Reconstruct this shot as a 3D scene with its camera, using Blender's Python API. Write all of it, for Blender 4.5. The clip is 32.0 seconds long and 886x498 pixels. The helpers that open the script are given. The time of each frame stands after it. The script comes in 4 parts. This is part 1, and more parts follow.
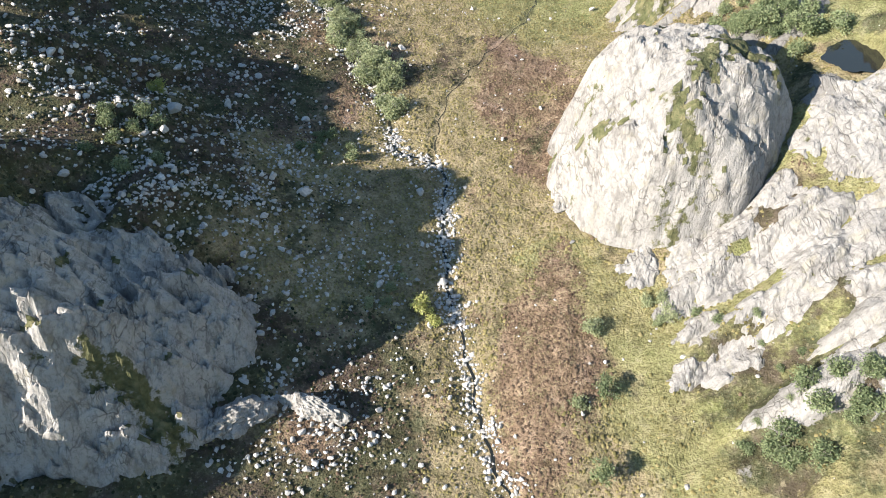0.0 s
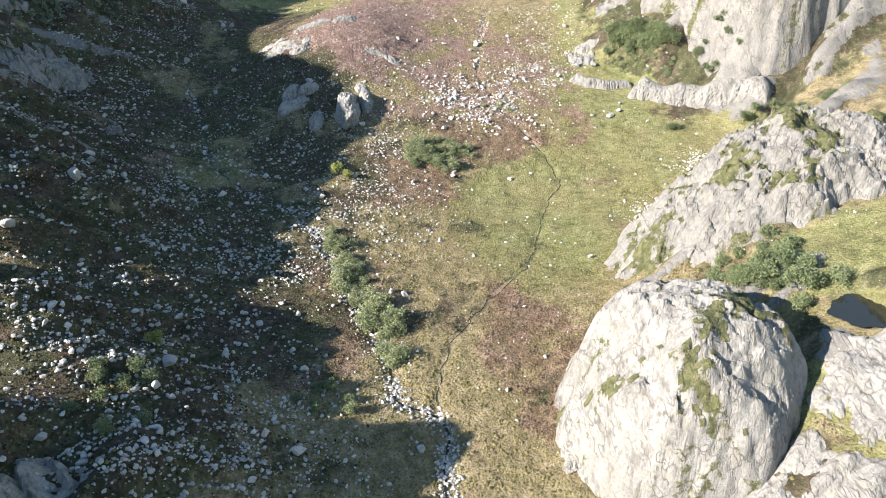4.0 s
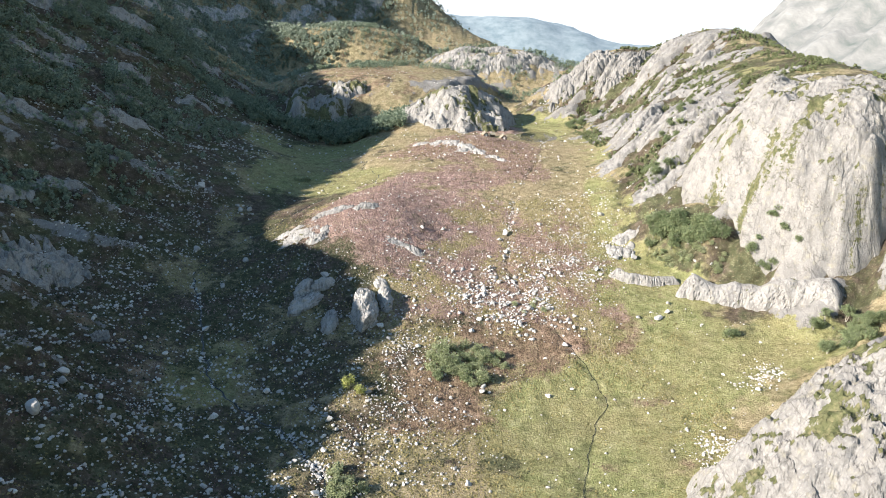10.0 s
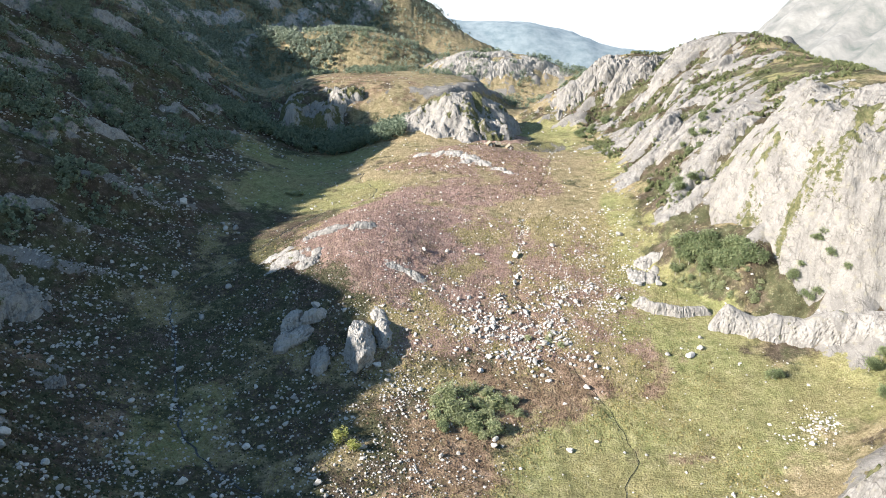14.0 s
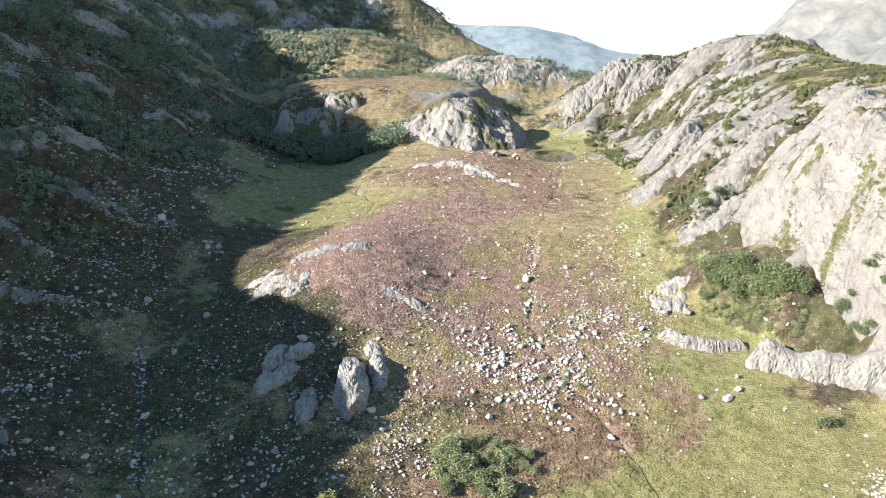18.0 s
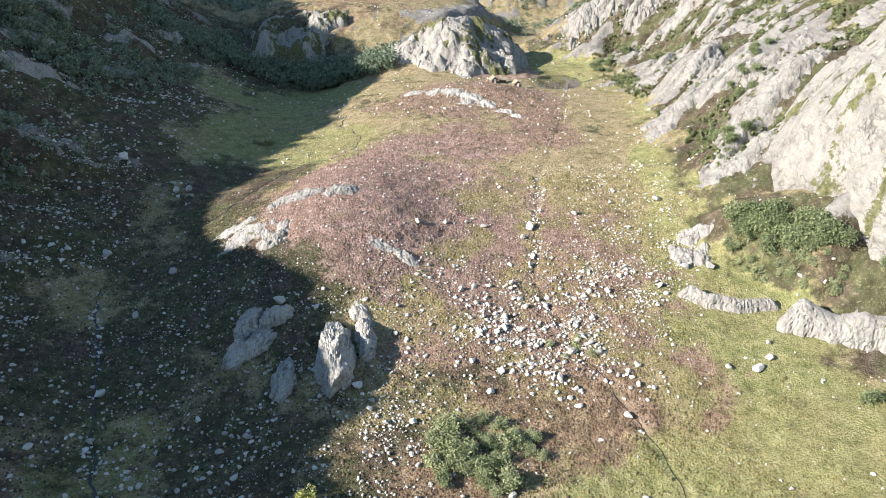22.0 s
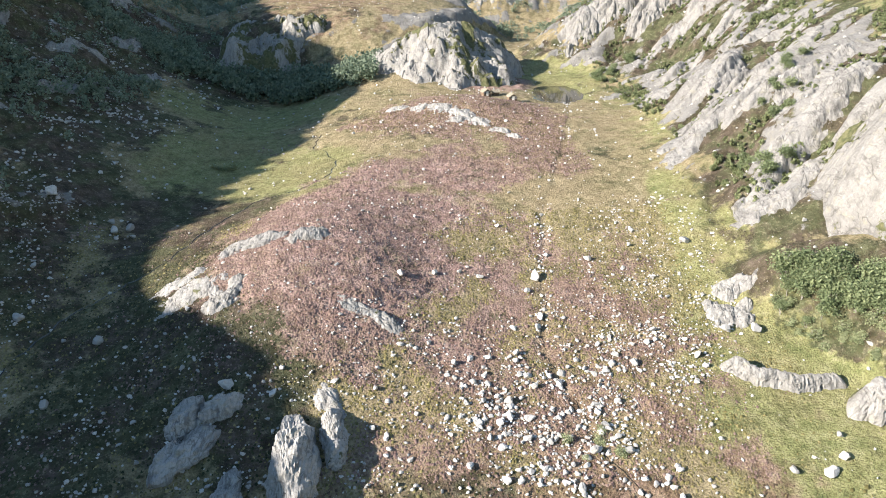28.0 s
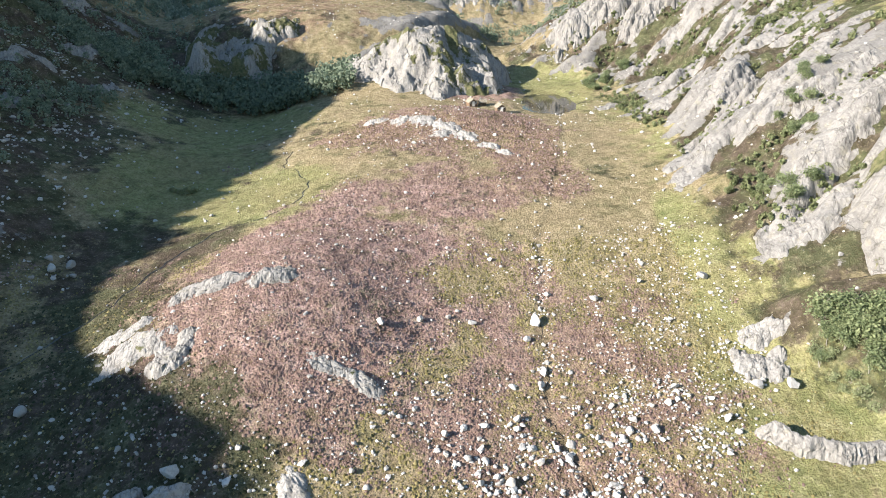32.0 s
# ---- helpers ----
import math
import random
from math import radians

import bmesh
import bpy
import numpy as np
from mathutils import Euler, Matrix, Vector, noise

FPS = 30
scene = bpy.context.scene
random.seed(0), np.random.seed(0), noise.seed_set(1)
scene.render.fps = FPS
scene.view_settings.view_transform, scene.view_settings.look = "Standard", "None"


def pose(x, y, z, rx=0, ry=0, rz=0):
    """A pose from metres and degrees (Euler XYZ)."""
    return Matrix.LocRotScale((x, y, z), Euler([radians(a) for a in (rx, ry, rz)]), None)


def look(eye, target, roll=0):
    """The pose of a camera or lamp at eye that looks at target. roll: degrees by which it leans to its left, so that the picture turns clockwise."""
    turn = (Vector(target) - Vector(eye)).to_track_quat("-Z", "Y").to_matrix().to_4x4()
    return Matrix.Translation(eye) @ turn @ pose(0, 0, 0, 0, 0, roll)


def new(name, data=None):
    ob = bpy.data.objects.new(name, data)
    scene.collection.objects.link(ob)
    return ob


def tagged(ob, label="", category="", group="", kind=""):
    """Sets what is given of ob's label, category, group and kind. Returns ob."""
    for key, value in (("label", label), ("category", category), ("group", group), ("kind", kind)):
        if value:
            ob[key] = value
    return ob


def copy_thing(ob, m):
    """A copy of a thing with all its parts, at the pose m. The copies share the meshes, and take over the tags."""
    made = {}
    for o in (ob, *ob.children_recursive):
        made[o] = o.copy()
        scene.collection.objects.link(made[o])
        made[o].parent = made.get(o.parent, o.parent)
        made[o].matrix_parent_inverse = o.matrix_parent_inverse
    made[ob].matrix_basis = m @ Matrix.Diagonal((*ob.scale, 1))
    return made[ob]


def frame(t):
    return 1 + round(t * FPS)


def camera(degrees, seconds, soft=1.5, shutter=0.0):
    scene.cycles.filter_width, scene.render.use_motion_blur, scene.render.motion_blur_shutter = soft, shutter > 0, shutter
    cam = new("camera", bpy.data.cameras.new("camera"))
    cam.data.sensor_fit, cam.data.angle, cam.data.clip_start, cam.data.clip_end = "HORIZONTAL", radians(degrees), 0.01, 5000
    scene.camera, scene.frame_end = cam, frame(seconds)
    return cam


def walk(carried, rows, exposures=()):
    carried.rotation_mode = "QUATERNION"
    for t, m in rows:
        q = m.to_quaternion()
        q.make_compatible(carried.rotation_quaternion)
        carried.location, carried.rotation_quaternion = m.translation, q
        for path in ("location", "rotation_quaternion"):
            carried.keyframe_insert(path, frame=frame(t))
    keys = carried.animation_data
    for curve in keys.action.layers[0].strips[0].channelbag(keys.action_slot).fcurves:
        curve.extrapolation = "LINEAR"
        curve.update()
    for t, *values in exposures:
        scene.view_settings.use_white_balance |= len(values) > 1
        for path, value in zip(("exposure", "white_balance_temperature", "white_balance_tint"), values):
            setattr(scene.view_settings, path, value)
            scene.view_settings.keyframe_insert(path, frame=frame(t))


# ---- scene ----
cam = camera(64.27, 32.0, soft=1.0)
# seconds, place in metres, tilt and heading in degrees
PATH = [
    (0, 0.00, 0.00, 94.00, 43.38, -1.97), (0.5, 0.05, -0.06, 94.10, 45.80, -1.94), (1, 0.06, -0.10, 94.15, 48.14, -1.95),
    (1.5, 0.02, 0.10, 94.13, 50.27, -1.95), (2, -0.02, 0.74, 94.08, 52.70, -1.92), (2.5, -0.01, 1.89, 94.12, 54.95, -1.87),
    (3, 0.03, 3.44, 94.47, 57.09, -1.84), (3.5, 0.05, 5.34, 95.14, 59.19, -1.85), (4, 0.05, 7.47, 96.01, 61.15, -1.82),
    (4.5, -0.00, 9.72, 96.96, 63.06, -1.83), (6.5, -0.08, 20.70, 100.90, 70.41, -1.73), (7, -0.18, 23.54, 101.03, 72.17, -0.24),
    (7.5, -0.27, 26.37, 101.05, 73.13, -0.03), (8, -0.38, 29.26, 101.05, 73.20, -0.03), (8.5, -0.53, 32.20, 101.05, 73.30, -0.02),
    (9, -0.66, 35.12, 101.03, 73.40, -0.00), (9.5, -0.78, 38.12, 100.92, 73.48, 0.03), (10, -0.84, 41.16, 100.82, 73.56, 0.05),
    (10.5, -0.96, 44.26, 100.72, 73.64, 0.06), (11, -1.16, 47.45, 100.63, 73.69, 0.06), (11.5, -1.44, 50.72, 100.53, 73.73, 0.04),
    (12, -1.75, 54.02, 100.45, 73.76, 0.01), (13, -2.34, 60.77, 100.42, 73.83, -0.01), (14, -2.62, 67.61, 100.34, 73.93, -0.03),
    (16.5, -2.92, 83.60, 99.81, 74.19, 0.02), (17, -3.00, 86.74, 99.66, 74.22, 0.04), (17.5, -3.14, 89.82, 99.53, 74.25, 0.03),
    (18, -3.29, 92.87, 99.40, 74.30, 0.02), (18.5, -3.38, 95.93, 99.28, 74.35, 0.03), (19, -3.44, 98.99, 99.23, 72.93, 0.04),
    (19.5, -3.47, 102.14, 99.24, 70.31, -0.07), (20, -3.50, 105.35, 99.28, 67.99, -0.07), (20.5, -3.56, 108.57, 99.30, 67.94, -0.08),
    (21, -3.61, 111.75, 99.25, 67.96, -0.55), (21.5, -3.59, 114.94, 99.20, 67.96, -0.53), (22, -3.49, 118.12, 99.17, 67.97, -0.49),
    (22.5, -3.31, 121.30, 99.17, 67.98, -0.39), (23, -3.20, 124.38, 99.19, 67.98, -0.39), (23.5, -3.23, 127.43, 99.18, 68.01, -0.36),
    (24, -3.29, 130.52, 99.12, 68.04, -0.35), (24.5, -3.33, 133.63, 99.04, 68.05, -0.37), (25, -3.34, 136.80, 98.96, 68.05, -0.36),
    (25.5, -3.29, 139.98, 98.90, 68.05, -0.34), (27.5, -3.26, 152.47, 98.36, 68.12, -1.35), (28, -3.31, 155.47, 98.34, 68.09, -1.60),
    (28.5, -3.38, 158.46, 98.36, 68.15, -1.88), (29, -3.51, 161.45, 98.35, 68.10, -2.13), (29.5, -3.62, 164.47, 98.34, 68.12, -2.56),
    (30, -3.68, 167.54, 98.30, 68.13, -3.01), (30.5, -3.64, 170.65, 98.27, 68.13, -3.12), (31, -3.63, 173.76, 98.21, 68.14, -3.10),
    (31.5, -3.59, 176.89, 98.13, 68.15, -3.11), (32, -3.52, 180.00, 98.01, 68.16, -3.19),
]
walk(cam, [(t, pose(x, y, z, tilt, 0, turn)) for t, x, y, z, tilt, turn in PATH])

# ---- world and sun ----
SUN_EL, SUN_AZ = radians(25), (-0.93, -0.37)
world = bpy.data.worlds.new("world")
scene.world = world
world.use_nodes = True
wn = world.node_tree
sky = wn.nodes.new("ShaderNodeTexSky")
sky.sky_type, sky.sun_disc = "NISHITA", False
sky.sun_elevation, sky.sun_rotation = SUN_EL, math.atan2(SUN_AZ[0], SUN_AZ[1])
sky.air_density, sky.dust_density, sky.ozone_density, sky.altitude = 1.8, 0.2, 4.0, 500
wn.nodes["Background"].inputs["Strength"].default_value = 0.067
wn.links.new(sky.outputs["Color"], wn.nodes["Background"].inputs["Color"])
sun = new("sun", bpy.data.lights.new("sun", "SUN"))
sun.data.energy, sun.data.angle, sun.data.color = 5.0, radians(0.5), (1.0, 0.905, 0.79)
sun.matrix_world = look((SUN_AZ[0] * 500, SUN_AZ[1] * 500, 500 * math.tan(SUN_EL)), (0, 0, 0))
scene.view_settings.exposure = 1.46

# ---- number tools ----


def hash01(ix, iy, seed):
    h = (ix.astype(np.int64) * 374761393 + iy.astype(np.int64) * 668265263 + seed * 974711) & 0xFFFFFFFF
    h = ((h ^ (h >> 13)) * 1274126177) & 0xFFFFFFFF
    return ((h ^ (h >> 16)) & 0xFFFFFF) / 16777215.0


def grain(x, y, seed=0):
    """Smooth noise of unit cells, from -1 to 1."""
    ix, iy = np.floor(x), np.floor(y)
    fx, fy = x - ix, y - iy
    ux, uy = fx * fx * fx * (fx * (fx * 6 - 15) + 10), fy * fy * fy * (fy * (fy * 6 - 15) + 10)

    def corner(dx, dy):
        a = hash01(ix + dx, iy + dy, seed) * (2 * math.pi)
        return np.cos(a) * (fx - dx) + np.sin(a) * (fy - dy)

    low = corner(0, 0) * (1 - ux) + corner(1, 0) * ux
    high = corner(0, 1) * (1 - ux) + corner(1, 1) * ux
    return (low * (1 - uy) + high * uy) * 1.5


def fbm(x, y, size, octaves=4, seed=0, gain=0.5):
    total, amp, s = 0.0, 1.0, 1.0 / size
    for k in range(octaves):
        total = total + amp * grain(x * s + 17.3 * k, y * s - 9.1 * k, seed + k)
        amp, s = amp * gain, s * 2.03
    return total


def knots(y, *pairs, wide=26):
    """A smooth line through (y, value) pairs."""
    ys, vs = np.array(pairs, float).T
    out = np.interp(y, ys, vs)
    for d in (-wide * 0.54, wide * 0.54, -wide, wide):
        out = out + np.interp(y + d, ys, vs)
    return out / 5


def ramp(d, soft):
    return soft * np.logaddexp(0, d / soft)


def bell(x, y, cx, cy, rx, ry, turn=0, power=1.0):
    c, s = math.cos(radians(turn)), math.sin(radians(turn))
    u, v = ((x - cx) * c + (y - cy) * s) / rx, ((y - cy) * c - (x - cx) * s) / ry
    return np.exp(-((u * u + v * v) ** power))


def step(a, b, v):
    t = np.clip((v - a) / (b - a), 0, 1)
    return t * t * (3 - 2 * t)


def near_line(x, y, line):
    """Distance to a line of places."""
    best = np.full(np.broadcast(x, y).shape, 1e9)
    for (ax, ay), (bx, by) in zip(line, line[1:]):
        dx, dy = bx - ax, by - ay
        t = np.clip(((x - ax) * dx + (y - ay) * dy) / (dx * dx + dy * dy), 0, 1)
        best = np.minimum(best, np.hypot(x - ax - t * dx, y - ay - t * dy))
    return best


# ---- the lie of the land ----
STREAM = [(14, 30), (11.6, 46.6), (8, 57.2), (6.8, 68.2), (4.3, 78.3), (3.3, 92.4), (4.4, 108.6), (2.3, 115.3), (-6, 119), (-7.7, 131.8), (-14.9, 147), (-22, 166.7), (-30.2, 186.2), (-42.2, 201.3), (-55.4, 209.3), (-66.8, 221.2), (-75, 242), (-79, 253), (-86, 270), (-92, 283)]
STREAM_UP = [(-92, 283), (-86, 305), (-75, 320), (-69.6, 327), (-66, 338), (-60.5, 353), (-55, 362), (-42, 366), (-34, 377), (-33, 394), (-44, 414), (-43, 427), (-60, 445)]
BROOK = [(2.3, 115.3), (3.3, 128), (6.9, 138.5), (15.8, 153), (27, 168), (31.5, 178), (34, 192), (40.3, 209.7), (45, 218), (43, 232), (39.9, 241), (30, 262), (22, 290), (25.2, 306), (24.7, 316.6), (28.6, 328), (30, 344), (35.8, 359.5), (42, 383.4), (51, 414), (58, 455)]


def land(x, y):
    floor_z = knots(y, (-300, -40), (-60, -18), (50, -11), (75, -7), (120, 0), (170, 2), (200, 4), (250, 12), (280, 20), (300, 23), (320, 28), (350, 36), (400, 42),
                    (450, 44.5), (490, 45), (560, 48), (640, 52), (800, 56), (1000, 52), (1300, 20), (1800, -150), (4500, -400))
    left_foot = knots(y, (-300, -60), (-60, -64), (30, -66), (55, -46), (72, -24), (105, -20), (140, -46), (196, -64), (254, -100), (330, -108), (375, -120), (450, -126), (520, -122), (640, -130), (760, -175), (900, -180), (1000, -100), (1200, 60), (1600, 260), (4500, 700))
    # The left crest is out of view, shaped to cast the valley's shadow edge.
    left_crest = knots(y, (-300, 4), (-60, 5), (0, -8), (12, 11), (22, 34), (30, 60), (38, 68), (48, 32), (60, 50), (74, 56), (90, 30), (105, 23), (119, 43), (132, 31), (143, 26), (150, 62), (158, 111), (164, 168), (175, 173), (185, 153), (194, 168), (205, 145), (230, 146), (256, 194), (293, 159), (307, 174), (330, 208), (367, 232), (420, 226), (480, 202), (560, 196), (700, 206), (760, 200), (820, 190), (900, 200), (1000, 235), (1200, 200), (1500, 120), (2000, 0), (2500, -150), (4500, -400), wide=8)
    right_foot = knots(y, (-300, 40), (0, 36), (60, 38), (90, 35), (120, 40), (140, 50), (170, 58), (200, 84), (230, 114), (255, 124), (272, 108), (292, 82), (320, 68), (350, 74), (420, 86), (480, 96), (540, 80), (600, 72), (700, 90), (900, 150), (1300, 300), (4500, 900))
    right_crest = knots(y, (-300, 34), (0, 30), (110, 36), (150, 40), (200, 40), (240, 55), (280, 85), (350, 100), (450, 102), (530, 100), (620, 94), (700, 84), (900, 66), (1200, 20), (1800, -150), (4500, -400))
    z = floor_z
    up_left = ramp(left_foot - x, 12) * knots(y, (-300, 0.75), (90, 0.95), (130, 0.57), (148, 0.58), (165, 0.70), (190, 0.66), (230, 0.60), (310, 0.64), (360, 0.7), (600, 0.7), (4500, 0.57))
    room = np.maximum(left_crest - floor_z, 5)
    z = z + up_left - ramp(up_left - room, 7) * 1.4
    up_right = ramp(x - right_foot, 9) * 0.80
    room = np.maximum(right_crest - floor_z, 4)
    z = z + room * np.tanh(up_right / room) - ramp(x - 180 - 0.15 * (y - 320), 10) * 0.75 * step(180, 260, y) + 15 * bell(x, y, 176, 528, 34, 50, 15)
    z = z + 10 * bell(x, y, -33, 312, 26, 42, -8) - 9 * bell(x, y, -62, 395, 34, 60) - 4 * bell(x, y, -88, 335, 20, 50) - 11 * bell(x, y, -78, 490, 30, 50)
    z = z + 3 * bell(x, y, 21, 62, 9, 22, -12) + 6 * bell(x, y, 12, 440, 26, 16, -10) - 4 * bell(x, y, 34, 215, 40, 40)
    z = z + 9 * bell(x, y, -2, 512, 34, 30)
    z = z + 38 * bell(x, y, 45, 770, 75, 55, 0, 2) + 62 * bell(x, y, -115, 885, 120, 60, -6, 1.6)
    # The bump at (-540, 980) is added to shade the far slope.
    z = z + 16 * bell(x, y, 95, 565, 45, 30, 20, 2) + 27 * bell(x, y, -48, 640, 88, 86, 0, 3) + 88 * bell(x, y, -30, 1150, 150, 120, 0, 1.2) + 150 * bell(x, y, -540, 980, 170, 200, 0, 1.5) + 10 * bell(x, y, 103, 284, 34, 11, -42, 2.5)
    # An unseen hump added to keep the sun off the western slope.
    z = z + 40 * bell(x, y, -158, 104, 40, 22)
    flat = bell(x, y, 57, 478, 15, 25, -8, 3)
    z = z * (1 - flat) + 43.8 * flat
    flat = bell(x, y, 82, 113, 9, 7, 15, 3)
    z = z * (1 - flat) + 23.0 * flat
    return z


def ribs(x, y):
    """Long rounded rock backs that climb the hillsides aslant, with clefts between."""
    u, v = 0.85 * x + 0.52 * y, -0.52 * x + 0.85 * y
    v = v + 5 * fbm(x, y, 60, 2, 54)
    big = np.minimum(np.abs(fbm(u * 0.30, v, 26, 2, 55, 0.45)), 0.6)
    small = np.minimum(np.abs(fbm(u * 0.34, v, 9, 2, 58, 0.5)), 0.6)
    return 1.9 * big + 0.9 * small - 0.62


def rough(x, y):
    """Fine relief on the land: hummocks on the floor, ribs and steps on the slopes."""
    z0 = land(x, y)
    slope = step(0.3, 0.8, np.abs(land(x + 4, y) - z0) / 4 + 0.5 * np.abs(land(x, y + 4) - z0) / 4)
    slope = slope * (1 - 0.45 * step(680, 880, y))
    z = z0 + (0.5 + 3.2 * slope) * fbm(x, y, 38, 5, 3, 0.45) + 0.3 * fbm(x, y, 4.5, 3, 9)
    z = z + slope * 6.0 * ribs(x, y) * (1 - 0.85 * bell(x, y, 80, 300, 22, 34, 0, 2))
    u, v = 0.85 * x + 0.52 * y, -0.52 * x + 0.85 * y
    z = z + slope * 1.0 * (np.minimum(np.abs(fbm(u * 0.4, v, 4.5, 3, 57, 0.5)), 0.4) - 0.2)
    cut = near_line(x, y, STREAM)
    z = z - 0.9 * np.exp(-((cut / 2.6) ** 2))
    cut = np.minimum(near_line(x, y, BROOK), near_line(x, y, STREAM_UP))
    return z - 0.45 * np.exp(-((cut / 1.1) ** 2))


def axis(lo, hi, fine, reach_lo, reach_hi, grow=1.06):
    mid = list(np.arange(lo, hi, fine))
    s, v = fine, hi
    while v < reach_hi:
        mid.append(v)
        s *= grow
        v += s
    mid.append(reach_hi)
    s, v, low = fine, lo, []
    while v > reach_lo:
        s *= grow
        v -= s
        low.append(max(v, reach_lo))
    return np.array(low[::-1] + mid)


def sheet(name, xs, ys, z, keep=None):
    """A mesh over a grid of places; keep says which corners belong to it."""
    nx, ny = len(xs), len(ys)
    gx, gy = np.meshgrid(xs, ys)
    co = np.stack([gx, gy, z], -1).reshape(-1, 3)
    i = np.arange(nx * ny).reshape(ny, nx)
    quads = np.stack([i[:-1, :-1], i[:-1, 1:], i[1:, 1:], i[1:, :-1]], -1).reshape(-1, 4)
    if keep is not None:
        quads = quads[keep.ravel()[quads].any(1)]
        used, back = np.unique(quads, return_inverse=True)
        quads, co = back.reshape(-1, 4), co[used]
    me = bpy.data.meshes.new(name)
    me.vertices.add(len(co))
    me.vertices.foreach_set("co", co.astype(np.float32).ravel())
    me.loops.add(quads.size)
    me.loops.foreach_set("vertex_index", quads.astype(np.int32).ravel())
    me.polygons.add(len(quads))
    me.polygons.foreach_set("loop_start", np.arange(0, quads.size, 4, dtype=np.int32))
    me.update(calc_edges=True)
    me.polygons.foreach_set("use_smooth", np.ones(len(quads), bool))
    me.validate()
    return me, co


def paint(me, name, *channels):
    """Stores how much of each ground cover grows at each corner."""
    n = len(channels[0])
    rgba = np.ones((n, 4), np.float32)
    for k, c in enumerate(channels):
        rgba[:, k] = np.clip(c, 0, 1)
    att = me.color_attributes.new(name, "FLOAT_COLOR", "POINT")
    att.data.foreach_set("color", rgba.ravel())


# ---- materials ----


class Nodes:
    def __init__(self, name, rough_value=0.9):
        self.mat = bpy.data.materials.new(name)
        self.mat.use_nodes = True
        self.t = self.mat.node_tree
        self.bsdf = self.t.nodes["Principled BSDF"]
        self.bsdf.inputs["Roughness"].default_value = rough_value
        self.bsdf.inputs["Specular IOR Level"].default_value = 0.25
        self.place = self.t.nodes.new("ShaderNodeNewGeometry").outputs["Position"]

    def link(self, a, b):
        self.t.links.new(a, b)

    def noise(self, size, detail=4.0, stretch=None, place=None, rough_=0.55):
        n = self.t.nodes.new("ShaderNodeTexNoise")
        n.inputs["Scale"].default_value, n.inputs["Detail"].default_value = 1 / size, detail
        n.inputs["Roughness"].default_value = rough_
        src = place or self.place
        if stretch:
            m = self.t.nodes.new("ShaderNodeMapping")
            m.inputs["Rotation"].default_value = [radians(a) for a in stretch[0]]
            m.inputs["Scale"].default_value = stretch[1]
            self.link(src, m.inputs["Vector"])
            src = m.outputs["Vector"]
        self.link(src, n.inputs["Vector"])
        return n.outputs["Fac"]

    def cells(self, size, feature="F1", place=None):
        n = self.t.nodes.new("ShaderNodeTexVoronoi")
        n.feature = feature
        n.inputs["Scale"].default_value = 1 / size
        self.link(place or self.place, n.inputs["Vector"])
        return n.outputs["Distance"]

    def ramp(self, fac, *stops):
        n = self.t.nodes.new("ShaderNodeValToRGB")
        while len(n.color_ramp.elements) < len(stops):
            n.color_ramp.elements.new(0.5)
        for e, (p, c) in zip(n.color_ramp.elements, stops):
            e.position, e.color = p, (*c, 1) if not isinstance(c, (int, float)) else (c, c, c, 1)
        self.link(fac, n.inputs["Fac"])
        return n.outputs["Color"]

    def mix(self, fac, a, b, kind="MIX"):
        n = self.t.nodes.new("ShaderNodeMix")
        n.data_type, n.blend_type = "RGBA", kind
        for sock, val in ((n.inputs["Factor"], fac), (n.inputs["A"], a), (n.inputs["B"], b)):
            if isinstance(val, (int, float)):
                sock.default_value = val if sock.name == "Factor" else (val, val, val, 1)
            elif isinstance(val, tuple):
                sock.default_value = (*val, 1)
            else:
                self.link(val, sock)
        return n.outputs["Result"]

    def math(self, op, a, b=0.0, c=0.0):
        n = self.t.nodes.new("ShaderNodeMath")
        n.operation = op
        for sock, val in zip(n.inputs, (a, b, c)):
            if isinstance(val, (int, float)):
                sock.default_value = val
            else:
                self.link(val, sock)
        return n.outputs["Value"]

    def channels(self, name):
        a = self.t.nodes.new("ShaderNodeAttribute")
        a.attribute_name = name
        self.cover_alpha = a.outputs["Alpha"]
        s = self.t.nodes.new("ShaderNodeSeparateColor")
        self.link(a.outputs["Color"], s.inputs["Color"])
        return s.outputs["Red"], s.outputs["Green"], s.outputs["Blue"]

    def bump(self, height, strength, distance, under=None):
        n = self.t.nodes.new("ShaderNodeBump")
        n.inputs["Strength"].default_value, n.inputs["Distance"].default_value = strength, distance
        self.link(height, n.inputs["Height"])
        if under:
            self.link(under, n.inputs["Normal"])
        return n.outputs["Normal"]

    def done(self, colour, normal=None):
        if isinstance(colour, tuple):
            self.bsdf.inputs["Base Color"].default_value = (*colour, 1)
        else:
            self.link(colour, self.bsdf.inputs["Base Color"])
        if normal:
            self.link(normal, self.bsdf.inputs["Normal"])
        return self.mat


